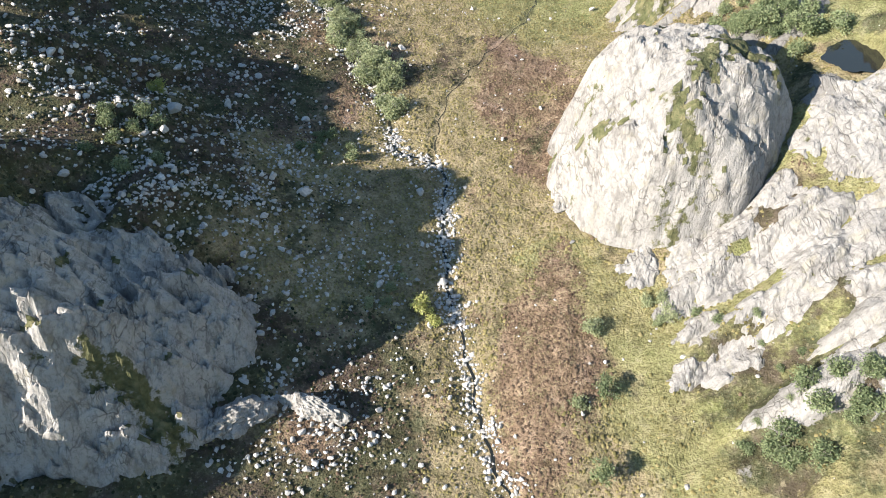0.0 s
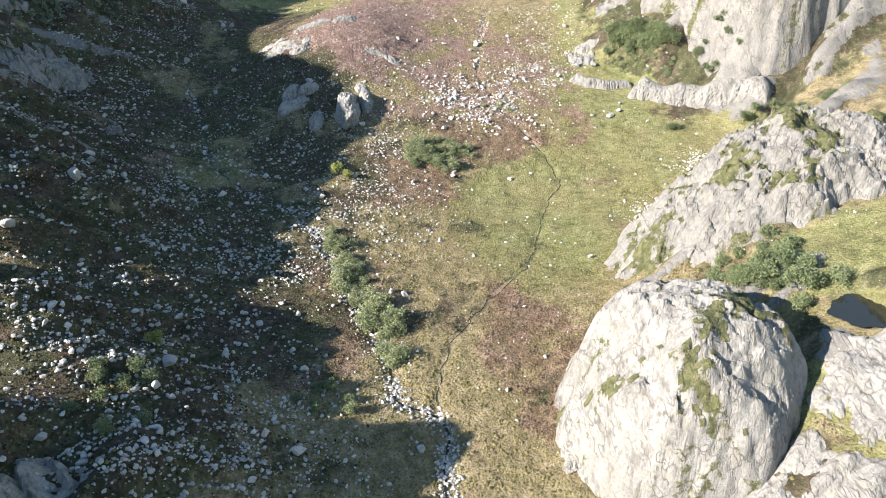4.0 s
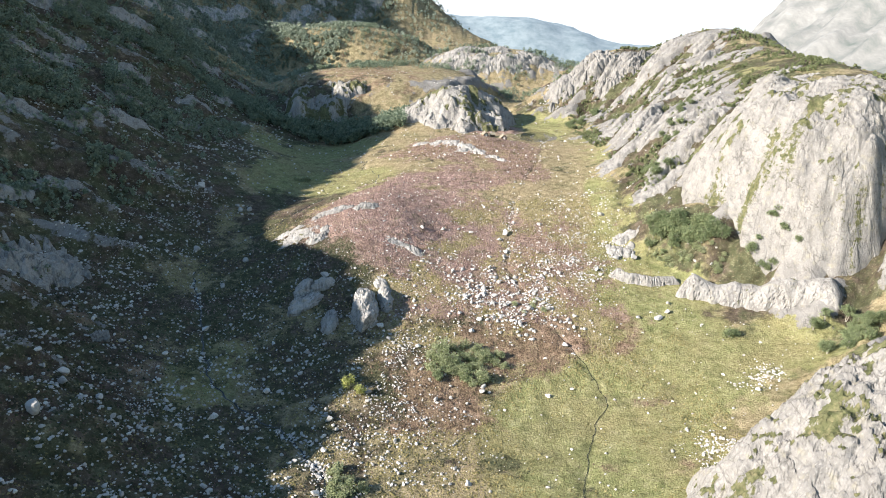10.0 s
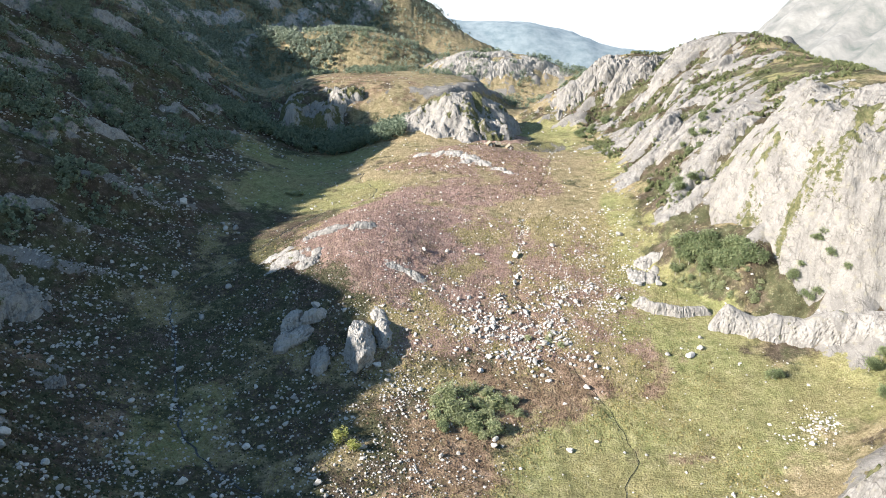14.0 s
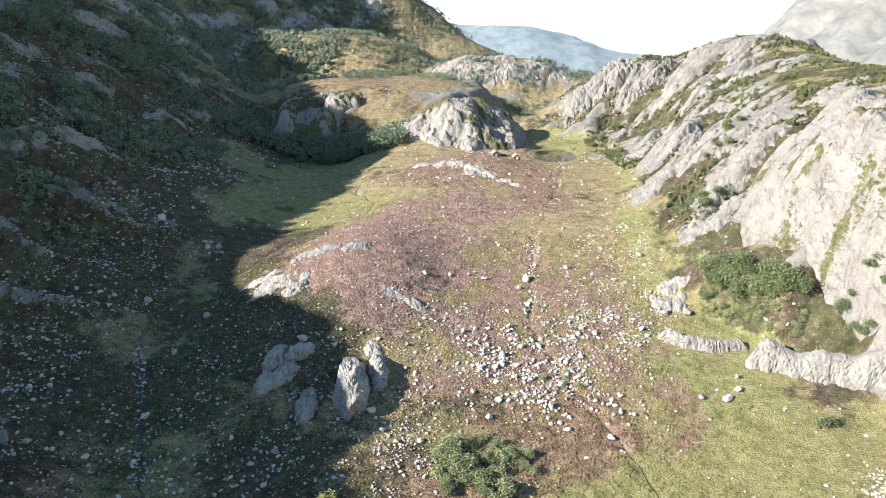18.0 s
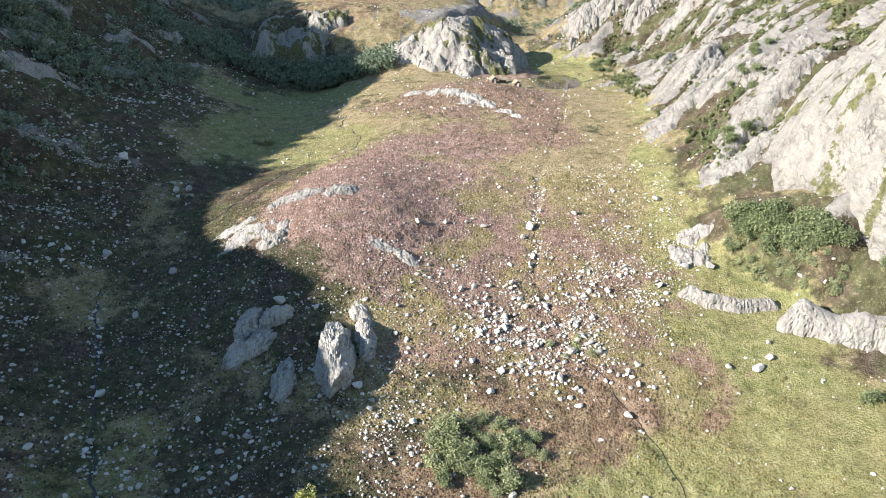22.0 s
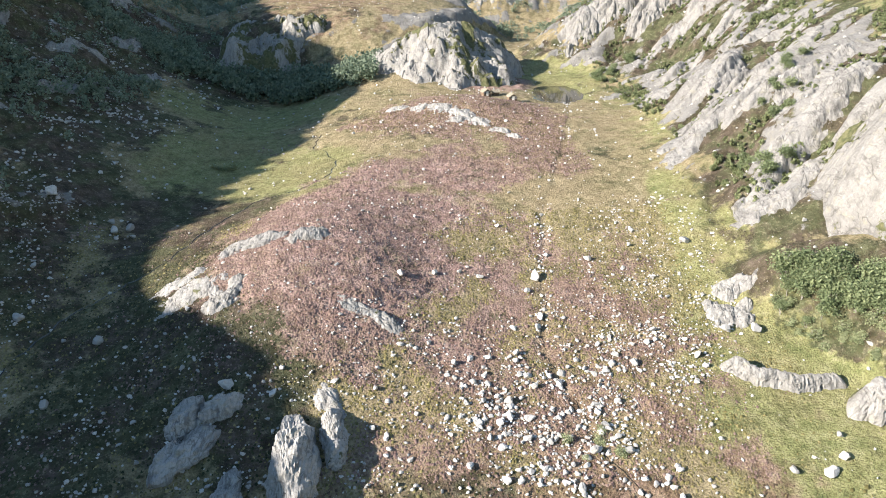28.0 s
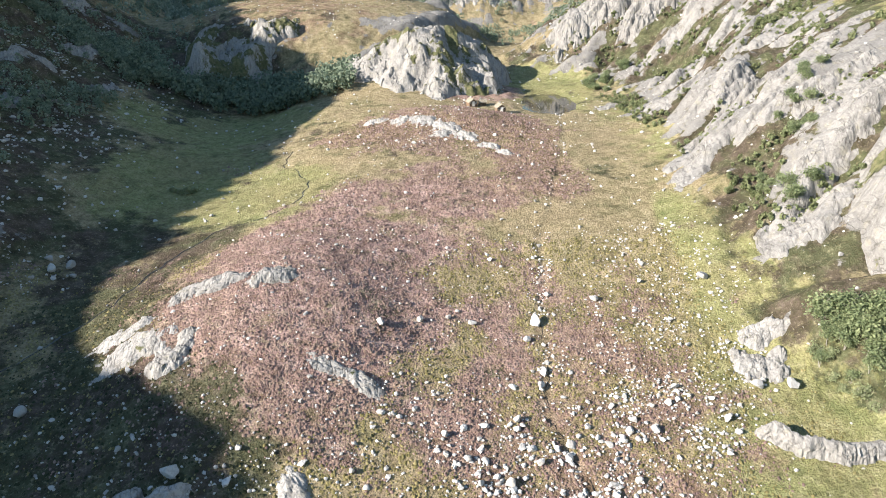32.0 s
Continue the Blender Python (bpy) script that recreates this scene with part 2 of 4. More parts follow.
def rock_colour(n, pale=0.0):
    """Jointed granite; pale is the share of clean washed slab, also brightening shaded rocks."""
    big = n.noise(8, 5)
    grain_ = n.noise(0.6, 8, rough_=0.75)
    streak = n.noise(1.2, 8, ((12, 25, 35), (1.0, 0.22, 0.25)), rough_=0.72)
    cross = n.noise(2.4, 7, ((0, 15, -60), (1.0, 0.3, 0.4)), rough_=0.7)

    def seam(size, stretch, thick):
        line = n.math("ABSOLUTE", n.math("SUBTRACT", n.noise(size, 2.5, stretch), 0.5))
        return n.ramp(line, (0.0, 0.0), (thick, 1.0))

    wide = n.mix(1.0, seam(9, ((0, 0, 40), (1.0, 0.3, 0.6)), 0.010), seam(7, ((10, 0, -50), (1.0, 0.35, 0.6)), 0.010), "MULTIPLY")
    thin = n.mix(1.0, seam(2.6, ((0, 15, 25), (1.0, 0.25, 0.4)), 0.022), seam(3.4, ((0, 0, 100), (1.0, 0.25, 0.5)), 0.016), "MULTIPLY")
    col = n.ramp(big, (0.25, (0.155, 0.15, 0.146)), (0.5, (0.212, 0.206, 0.20)), (0.8, (0.268, 0.26, 0.252)))
    if pale:
        col = n.mix(pale, col, n.ramp(big, (0.25, (0.31, 0.303, 0.295)), (0.7, (0.41, 0.40, 0.388))))
    col = n.mix(n.ramp(streak, (0.38, 0.7), (0.48, 0.0)), col, (0.135, 0.13, 0.125))
    col = n.mix(n.ramp(cross, (0.34, 0.55), (0.45, 0.0)), col, (0.155, 0.15, 0.145))
    col = n.mix(n.ramp(grain_, (0.37, 0.65), (0.48, 0.0)), col, (0.16, 0.155, 0.147))
    col = n.mix(n.ramp(grain_, (0.55, 0.0), (0.66, 0.5)), col, (0.40, 0.39, 0.38))
    col = n.mix(n.ramp(n.noise(2.3, 6), (0.56, 0.0), (0.68, 0.4)), col, (0.29, 0.27, 0.20))
    broken = n.ramp(n.noise(4.5, 3), (0.42, 1.0), (0.6, 0.25))
    crack = n.mix(broken, n.mix(0.4, wide, thin), 1.0)
    hair = n.mix(1.0, seam(1.3, ((0, 10, 38), (0.6, 0.10, 0.25)), 0.02), seam(1.7, ((15, 0, -42), (0.5, 0.14, 0.3)), 0.014), "MULTIPLY")
    crack = n.mix(n.ramp(n.noise(6, 3), (0.42, 0.75), (0.55, 0.0)), crack, n.mix(1.0, crack, hair, "MULTIPLY"))
    col = n.mix(n.ramp(crack, (0.2, 0.8), (0.95, 0.0)), col, (0.09, 0.085, 0.08))
    relief = n.mix(0.4, n.mix(0.5, streak, grain_), n.mix(0.5, crack, cross))
    return col, relief


def rock_material(name="bare_rock"):
    n = Nodes(name, 0.88)
    moss, pale, _ = n.channels("cover")
    col, relief = rock_colour(n, pale)
    edge = n.noise(1.7, 6, rough_=0.7)
    amount = n.ramp(n.math("ADD", moss, n.math("MULTIPLY", n.math("SUBTRACT", edge, 0.5), 1.2)), (0.46, 0.0), (0.54, 1.0))
    green = n.ramp(n.noise(1.1, 4), (0.3, (0.05, 0.058, 0.026)), (0.55, (0.11, 0.112, 0.056)), (0.75, (0.18, 0.165, 0.095)))
    col = n.mix(amount, col, green)
    return n.done(col, n.bump(relief, 0.9, 0.8))


def ground_material():
    n = Nodes("moorland", 0.95)
    n.bsdf.inputs["Specular IOR Level"].default_value = 0.1
    shaded_heath = n.channels("heath")[0]
    heather, lush, rock = n.channels("cover")
    fine = n.noise(0.5, 5, rough_=0.65)
    mid = n.noise(3.2, 5, rough_=0.6)
    broad = n.noise(24, 4)
    grass = n.ramp(mid, (0.30, (0.125, 0.112, 0.06)), (0.48, (0.255, 0.218, 0.13)), (0.70, (0.385, 0.325, 0.21)))
    grass = n.mix(n.ramp(broad, (0.35, 0.0), (0.65, 0.55)), grass, (0.28, 0.22, 0.145))
    rich = n.ramp(mid, (0.3, (0.14, 0.16, 0.066)), (0.5, (0.228, 0.236, 0.106)), (0.7, (0.305, 0.302, 0.162)))
    ling = n.ramp(mid, (0.32, (0.085, 0.06, 0.042)), (0.5, (0.20, 0.14, 0.10)), (0.66, (0.32, 0.235, 0.17)))
    bloom = n.ramp(mid, (0.32, (0.17, 0.105, 0.095)), (0.5, (0.33, 0.22, 0.205)), (0.66, (0.46, 0.335, 0.315)))
    ling = n.mix(n.cover_alpha, ling, bloom)
    ling = n.mix(n.ramp(fine, (0.52, 0.0), (0.66, 0.5)), ling, (0.24, 0.215, 0.09))
    stone, relief = rock_colour(n)
    wob = n.math("MULTIPLY", n.math("SUBTRACT", n.noise(5, 6, rough_=0.7), 0.5), 1.3)

    def share(mask, lo=0.4, hi=0.6):
        return n.ramp(n.math("ADD", mask, wob), (lo, 0.0), (hi, 1.0))

    rich = n.mix(n.ramp(broad, (0.4, 0.0), (0.62, 0.45)), rich, (0.25, 0.20, 0.115))
    col = n.mix(share(lush, 0.35, 0.65), grass, rich)
    shrub = n.ramp(mid, (0.3, (0.055, 0.058, 0.026)), (0.5, (0.125, 0.125, 0.062)), (0.7, (0.21, 0.195, 0.11)))
    col = n.mix(share(heather, 0.3, 0.7), col, ling)
    col = n.mix(n.ramp(n.noise(7, 5, rough_=0.65), (0.54, 0.0), (0.64, 0.6)), col, shrub)
    # Dark heath colours that also paint the shade of the west valley floor.
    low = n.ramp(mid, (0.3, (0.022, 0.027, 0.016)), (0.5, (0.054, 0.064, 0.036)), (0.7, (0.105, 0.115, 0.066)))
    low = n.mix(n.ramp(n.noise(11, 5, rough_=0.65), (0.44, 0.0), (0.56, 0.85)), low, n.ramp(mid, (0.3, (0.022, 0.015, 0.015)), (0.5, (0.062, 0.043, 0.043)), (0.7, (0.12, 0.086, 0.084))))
    col = n.mix(n.ramp(n.math("ADD", shaded_heath, n.math("MULTIPLY", wob, 1.2)), (0.35, 0.0), (0.6, 0.9)), col, low)
    col = n.mix(n.ramp(fine, (0.38, 0.48), (0.50, 0.0)), col, (0.07, 0.06, 0.03))
    col = n.mix(n.ramp(fine, (0.58, 0.0), (0.70, 0.4)), col, (0.42, 0.38, 0.26))
    tuft = n.noise(1.3, 4, rough_=0.7)
    col = n.mix(n.ramp(tuft, (0.36, 0.4), (0.47, 0.0)), col, (0.06, 0.052, 0.026))
    col = n.mix(n.ramp(tuft, (0.57, 0.0), (0.68, 0.3)), col, (0.44, 0.40, 0.27))
    col = n.mix(1.0, col, 1.12, "MULTIPLY")
    is_rock = share(rock, 0.47, 0.53)
    col = n.mix(is_rock, col, stone)
    return n.done(col, n.bump(n.mix(is_rock, n.mix(0.35, fine, mid), n.mix(0.6, 0.5, relief)), 1.0, 1.1))


def leaf_material(name, dark, mid, light):
    n = Nodes(name, 0.7)
    info = n.t.nodes.new("ShaderNodeObjectInfo").outputs["Random"]
    isle = n.t.nodes.new("ShaderNodeNewGeometry").outputs["Random Per Island"]
    pick = n.math("ADD", n.math("MULTIPLY", info, 0.35), n.math("MULTIPLY", isle, 0.65))
    thin = n.t.nodes.new("ShaderNodeBsdfTranslucent")
    both = n.t.nodes.new("ShaderNodeMixShader")
    both.inputs["Fac"].default_value = 0.3
    out = n.ramp(pick, (0.1, dark), (0.5, mid), (0.9, light))
    n.link(out, thin.inputs["Color"])
    n.link(n.bsdf.outputs["BSDF"], both.inputs[1])
    n.link(thin.outputs["BSDF"], both.inputs[2])
    n.link(both.outputs["Shader"], n.t.nodes["Material Output"].inputs["Surface"])
    return n.done(out)


def plain(name, colour, rough_value=0.8, size=0.4, vary=0.35, metal=0.0):
    n = Nodes(name, rough_value)
    n.bsdf.inputs["Metallic"].default_value = metal
    lo, hi = tuple(c * (1 - vary) for c in colour), tuple(min(1, c * (1 + vary)) for c in colour)
    return n.done(n.ramp(n.noise(size, 5), (0.3, lo), (0.7, hi)), n.bump(n.noise(size * 0.4, 4), 0.4, 0.05))


def boulder_material():
    n = Nodes("boulder_stone", 0.88)
    info = n.t.nodes.new("ShaderNodeObjectInfo").outputs["Random"]
    isle = n.t.nodes.new("ShaderNodeNewGeometry").outputs["Random Per Island"]
    pick = n.math("FRACT", n.math("ADD", info, isle))
    col = n.ramp(pick, (0.0, (0.32, 0.315, 0.305)), (0.5, (0.45, 0.44, 0.43)), (1.0, (0.60, 0.585, 0.57)))
    col = n.mix(n.ramp(n.noise(0.5, 6), (0.40, 0.5), (0.52, 0.0)), col, (0.30, 0.295, 0.28))
    return n.done(col, n.bump(n.noise(0.35, 6), 0.7, 0.12))


def water_material():
    n = Nodes("still_water", 0.06)
    n.bsdf.inputs["Specular IOR Level"].default_value = 0.5
    return n.done((0.02, 0.022, 0.02), n.bump(n.noise(0.6, 3), 0.12, 0.05))


ROCK, GROUND, BOULDER, WATER = rock_material(), ground_material(), boulder_material(), water_material()
BIRCH = leaf_material("birch_leaves", (0.11, 0.145, 0.075), (0.18, 0.225, 0.12), (0.27, 0.31, 0.17))
ledge = Nodes("ledge_turf", 0.95)
TURF_LEDGE = ledge.done(ledge.ramp(ledge.noise(1.3, 5), (0.3, (0.05, 0.06, 0.026)), (0.5, (0.105, 0.11, 0.055)), (0.7, (0.175, 0.16, 0.09))), ledge.bump(ledge.noise(0.5, 4), 1.0, 0.4))
BARK = plain("birch_bark", (0.30, 0.28, 0.25), 0.85, 0.2)


def part(name, me, material=None, parent=None, label=""):
    """Links a mesh, or a bmesh, as one object under a thing."""
    if isinstance(me, bmesh.types.BMesh):
        bm, me = me, bpy.data.meshes.new(name)
        bm.to_mesh(me)
        bm.free()
    if not me.materials:
        me.materials.append(material)
    ob = new(name, me)
    ob.parent = parent
    return tagged(ob, label)


# ---- ground ----


def covers(x, y, z):
    """Shares of heather, lush grass and bare rock on the ground."""
    wob = fbm(x, y, 14, 4, 40)
    heather = np.maximum.reduce([
        1.15 * bell(x, y, -25, 322, 33, 50, -8, 2), 0.95 * bell(x, y, 6, 372, 28, 24, 0, 2), 1.1 * bell(x, y, 20, 66, 9, 24, -10, 2),
        0.8 * bell(x, y, -60, 420, 16, 16, 0, 2), 0.95 * bell(x, y, 8, 428, 40, 26, 0, 2), 0.85 * bell(x, y, 36, 410, 16, 50, 0, 2), 0.8 * bell(x, y, -35, 150, 30, 34, 0, 2),
        0.8 * bell(x, y, -12, 58, 14, 22, 0, 2), 0.62 * bell(x, y, 18, 285, 46, 60, 0, 2), 0.95 * bell(x, y, -6, 222, 22, 22, 0, 2), 0.85 * bell(x, y, 26, 250, 20, 20, 0, 2), 0.5 * bell(x, y, 52, 255, 10, 20, 0, 2), 0.7 * bell(x, y, 16, 265, 26, 40, 0, 2), 0.75 * bell(x, y, 28, 125, 14, 40, 20, 2), 0.6 * bell(x, y, -70, 600, 60, 60, 0, 2), 1.0 * bell(x, y, 24, 496, 22, 26, 0, 2)])
    bloom = np.maximum(1.3 * bell(x, y, -15, 335, 45, 60, -8, 1.5), 0.8 * bell(x, y, 25, 500, 40, 60, 0, 1.5), 0.9 * bell(x, y, 20, 405, 30, 40, 0, 1.5)) + 0.35 * wob
    heather = np.where((x < -60) & (y < 600), np.maximum(heather, 0.36 + 0.5 * fbm(x, y, 60, 3, 77)), heather) + 0.45 * wob
    lush = np.maximum.reduce([
        1.1 * bell(x, y, 38, 200, 34, 45, 0, 2), 1.0 * bell(x, y, 70, 265, 24, 70, 0, 2), 1.0 * bell(x, y, 38, 62, 14, 40, 30, 2), 1.0 * bell(x, y, 64, 74, 24, 40, 0, 2), 1.2 * bell(x, y, 70, 318, 10, 50, 0, 2), 1.0 * bell(x, y, -48, 385, 26, 34, 20, 2),
        0.9 * bell(x, y, -70, 470, 34, 30, 0, 2), 0.9 * bell(x, y, 62, 500, 24, 50, 0, 2), 0.75 * bell(x, y, 125, 420, 60, 160, 0, 2), 0.8 * bell(x, y, 66, 92, 12, 26, 30, 2), 0.6 * bell(x, y, -70, 225, 16, 40, 0, 2), 0.95 * bell(x, y, 104, 238, 26, 18, 0, 2), 1.0 * bell(x, y, 96, 126, 28, 22, 0, 2)]) + 0.2 * wob
    flat = np.maximum.reduce([0.9 * bell(x, y, -80, 470, 44, 34, 0, 2), 0.75 * bell(x, y, -76, 405, 32, 48, 0, 2), 0.35 * bell(x, y, -88, 320, 14, 60, 0, 2), 0.3 * bell(x, y, -72, 225, 12, 30, 0, 2)])
    heather, lush = heather - 0.9 * flat, np.maximum(lush, 1.1 * flat)
    d = 3.0
    gx, gy = land(x + d, y) - land(x - d, y), land(x, y + d) - land(x, y - d)
    slope = np.hypot(gx, gy) / (2 * d)
    band = ribs(x, y)
    ridge = step(0.22, 0.5, slope) * (1 - 0.6 * step(700, 850, y))
    edge = step(25, 60, x) + step(480, 560, y) * step(-40, 0, x)
    rock = ridge * np.where(edge > 0.3, np.where(y < 200, -0.02, 0.23), np.where(x < -100, 0.03, 0.0)) + 0.85 * band * ridge * np.where(edge > 0.3, 1.0, 0.6)
    rock = rock + 0.25 * bell(x, y, 45, 770, 75, 45, 0, 2) * (0.8 + band)
    rock = rock + 0.28 * fbm(x, y, 6.5, 3, 66) * ridge * edge
    rock = rock + 0.9 * bell(x, y, 176, 528, 34, 50, 15) * (0.5 + band)
    rock = rock - 0.9 * bell(x, y, 86, 288, 20, 8, -47, 2) - 0.6 * step(0, -25, x) * step(190, 150, y) - 0.9 * bell(x, y, 78, 310, 14, 28, 0, 2)
    return heather, lush, rock, bloom


def heath_shade(x, y):
    """Share of dark heath, in patches over the west side of the valley and the far hills; its tone paints shade too."""
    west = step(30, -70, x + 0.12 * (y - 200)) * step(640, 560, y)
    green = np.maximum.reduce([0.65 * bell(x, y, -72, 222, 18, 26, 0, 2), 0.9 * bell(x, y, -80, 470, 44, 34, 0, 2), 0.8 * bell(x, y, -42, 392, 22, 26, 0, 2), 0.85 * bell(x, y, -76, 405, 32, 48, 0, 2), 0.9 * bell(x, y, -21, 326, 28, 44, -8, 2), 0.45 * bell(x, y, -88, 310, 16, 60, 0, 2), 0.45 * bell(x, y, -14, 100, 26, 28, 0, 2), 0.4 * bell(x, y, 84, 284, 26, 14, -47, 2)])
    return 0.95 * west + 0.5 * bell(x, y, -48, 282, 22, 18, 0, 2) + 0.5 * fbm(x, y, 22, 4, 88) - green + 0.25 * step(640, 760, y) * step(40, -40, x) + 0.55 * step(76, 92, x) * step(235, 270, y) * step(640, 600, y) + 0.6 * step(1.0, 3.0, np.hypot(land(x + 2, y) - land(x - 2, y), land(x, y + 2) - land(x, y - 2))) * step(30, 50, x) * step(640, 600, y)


xs, ys = axis(-215, 225, 1.2, -1400, 2500), axis(38, 640, 1.2, -500, 4600, 1.045)
gx, gy = np.meshgrid(xs, ys)
me, co = sheet("ground", xs, ys, rough(gx, gy))
paint(me, "cover", *covers(co[:, 0], co[:, 1], co[:, 2]))
paint(me, "heath", heath_shade(co[:, 0], co[:, 1]))
ground = tagged(part("ground", me, GROUND), "rough moorland valley floor with grass, heather and bare rock", "ground", kind="structure")

# ---- bare rock domes ----


def dome(name, label, cx, cy, top, rx, ry, turn, power, drop, seed, moss=0.3, steps=0.7, bend=0.09, pale=0.3, crag=1.0):
    """A bare rock hill that stands out of the ground: steep sides, joints and grassy ledges."""
    reach = max(rx, ry) * 1.25
    pitch = max(0.36, reach / 165)
    dx = np.arange(cx - reach, cx + reach, pitch)
    dy = np.arange(cy - reach, cy + reach, pitch)
    x, y = np.meshgrid(dx, dy)
    wx, wy = x + bend * reach * fbm(x, y, reach * 0.6, 4, seed), y + bend * reach * fbm(x, y, reach * 0.6, 4, seed + 5)
    c, s = math.cos(radians(turn)), math.sin(radians(turn))
    u, v = ((wx - cx) * c + (wy - cy) * s) / rx, ((wy - cy) * c - (wx - cx) * s) / ry
    r = (np.abs(u) ** 2.3 + np.abs(v) ** 2.3) ** (1 / 2.3)
    z = top - drop * r ** power
    joint = fbm(x * 0.8 + y * 0.5, (y * 0.8 - x * 0.5) * 0.35, 7, 5, seed + 9)
    z = z + 1.8 * fbm(x, y, 16, 4, seed + 2) + 0.05 * reach * fbm(x, y, reach * 0.45, 3, seed + 6) + 0.9 * crag * joint + 0.32 * fbm(x * 0.6 + y * 0.3, y, 2.6, 4, seed + 3, 0.65)
    for across, size, deep, k in ((0.5, 9, 1.1, 11), (-0.9, 7, 0.8, 12), (0.1, 3.2, 0.4, 13)):
        a = math.atan(across)
        p, q = x * math.cos(a) + y * math.sin(a), y * math.cos(a) - x * math.sin(a)
        line = np.abs(fbm(p * 0.3, q, size, 4, seed + k))
        z = z + crag * deep * (np.minimum(line, 0.35) / 0.35 - 1) + 0.5 * crag * deep * np.round(2 * fbm(p * 0.35, q, size * 1.3, 2, seed + k + 20))

    ledge = fbm(x, y, 11, 4, seed + 30)
    z = z - steps * step(0.12, 0.2, ledge)
    base = rough(x, y)
    thing = tagged(new(name), label, "rock hill", "bare rock hills")
    out = z > base - 0.4
    cov = moss + 0.55 * fbm(x, y, 12, 4, seed + 30)
    me, co = sheet("rock_body", dx, dy, np.maximum(z, base - 6), out)
    paint(me, "cover", moss + 0.55 * fbm(co[:, 0], co[:, 1], 12, 4, seed + 30), co[:, 0] * 0 + pale, co[:, 0] * 0)
    me.polygons.foreach_set("use_smooth", np.zeros(len(me.polygons), bool))
    part("rock_body", me, ROCK, thing, "bare jointed pale granite")
    SURFACES.append((dx[0], dy[0], pitch, np.where(out, z, -99)))
    steep = np.hypot(*np.gradient(z, pitch))
    turf = out & (cov + 0.3 * fbm(x, y, 2.2, 3, seed + 44) - 0.18 * np.minimum(steep, 3) > 0.30)
    if turf.sum() > 40:
        me, co = sheet("turf_ledge", dx, dy, z + 0.12 + 0.25 * np.abs(fbm(x, y, 1.1, 3, seed + 50)), turf)
        tagged(part("turf_ledge", me, TURF_LEDGE, thing), "olive grass and heather on the ledges", kind="stuff")
    return thing


SURFACES = []
dome("rock_dome", "pale grey bare rock dome with grassy cracks in the meadow", 48.5, 109, 31, 20, 22, 10, 3.2, 22, 100, 0.14, 0.4, pale=0.5, crag=0.55)
dome("rock_ridge", "long pale rock ridge with grass ledges above the meadow", 99, 166, 42, 48, 29, 8, 2.4, 36, 200, 0.26, pale=0.12)
dome("rock_cliff", "tall pale rock cliff with smooth slabs and bushy ledges", 142, 306, 88, 54, 50, 10, 3.5, 62, 300, 0.2, pale=0.15, crag=0.5)
# The full pale share puts missing skylight into this shaded cliff's colour.
dome("rock_cliff", "shaded grey rock cliff with mossy clefts", -71, 63.5, 34.2, 45, 25, 26, 1.8, 35, 400, 0.10, 0.8, pale=1.0, crag=1.7)
dome("rock_knoll", "rounded rocky knoll behind the cabins", 6, 517, 73, 42, 38, 0, 1.5, 27, 520, 0.2, 0.9, 0.2, pale=0.4, crag=0.5)
dome("rock_hill", "broad rocky hill with a dark cliff and heather top", -80, 584, 73, 46, 52, 0, 2.6, 34, 600, 0.36, 2.0, 0.3, pale=0.6, crag=1.0)

# ---- stones ----


def joined(name, verts, faces, material, smooth=False):
    me = bpy.data.meshes.new(name)
    n, k = faces.shape
    me.vertices.add(len(verts))
    me.vertices.foreach_set("co", np.asarray(verts, np.float32).ravel())
    me.loops.add(n * k)
    me.loops.foreach_set("vertex_index", faces.astype(np.int32).ravel())
    me.polygons.add(n)
    me.polygons.foreach_set("loop_start", np.arange(0, n * k, k, dtype=np.int32))
    me.update(calc_edges=True)
    me.polygons.foreach_set("use_smooth", np.full(n, smooth))
    me.materials.append(material)
    return me


def ball(level):
    bm = bmesh.new()
    bmesh.ops.create_icosphere(bm, subdivisions=level, radius=1)
    v = np.array([p.co for p in bm.verts])
    f = np.array([[p.index for p in q.verts] for q in bm.faces])
    bm.free()
    return v, f


BALL1, BALL2, BALL3, BALL4, BALL5 = ball(1), ball(2), ball(3), ball(5), ball(4)


def hewn(v, rng, cuts=9, lo=0.55, squash=0.75):
    """A round block cut by flat faces."""
    d = rng.normal(size=(cuts, 3))
    d /= np.linalg.norm(d, axis=1)[:, None]
    off = rng.uniform(lo, 1.0, cuts)
    reach = np.min(np.where(v @ d.T > 0.05, off / np.maximum(v @ d.T, 0.05), 9), axis=1)
    out = v * np.minimum(reach, 1.15)[:, None]
    return out * (rng.uniform(0.8, 1.25), rng.uniform(0.75, 1.0), squash * rng.uniform(0.75, 1.1))


rng = np.random.default_rng(7)
BOULDERS = []
for k in range(12):
    v = hewn(BALL3[0], rng, 16, 0.42)
    v = v * (1 + 0.06 * fbm(v[:, 0] * 3 + k, v[:, 1] * 3 + v[:, 2] * 2, 1.2, 3, k))[:, None]
    BOULDERS.append(joined("boulder", v, BALL3[1], BOULDER))


def height(x, y):
    return float(rough(np.array([float(x)]), np.array([float(y)]))[0])


def boulder(x, y, size, kind=None, label="pale grey angular granite boulder lying in grass and heather", group="granite boulders"):
    ob = tagged(new("boulder", BOULDERS[rng.integers(12) if kind is None else kind]), label, "boulder", group)
    ob.matrix_basis = Matrix.Translation((x, y, height(x, y) + 0.18 * size)) @ pose(0, 0, 0, rng.uniform(-18, 18), rng.uniform(-18, 18), rng.uniform(0, 360)).to_3x3().to_4x4() @ Matrix.Scale(size / 2, 4)
    return ob


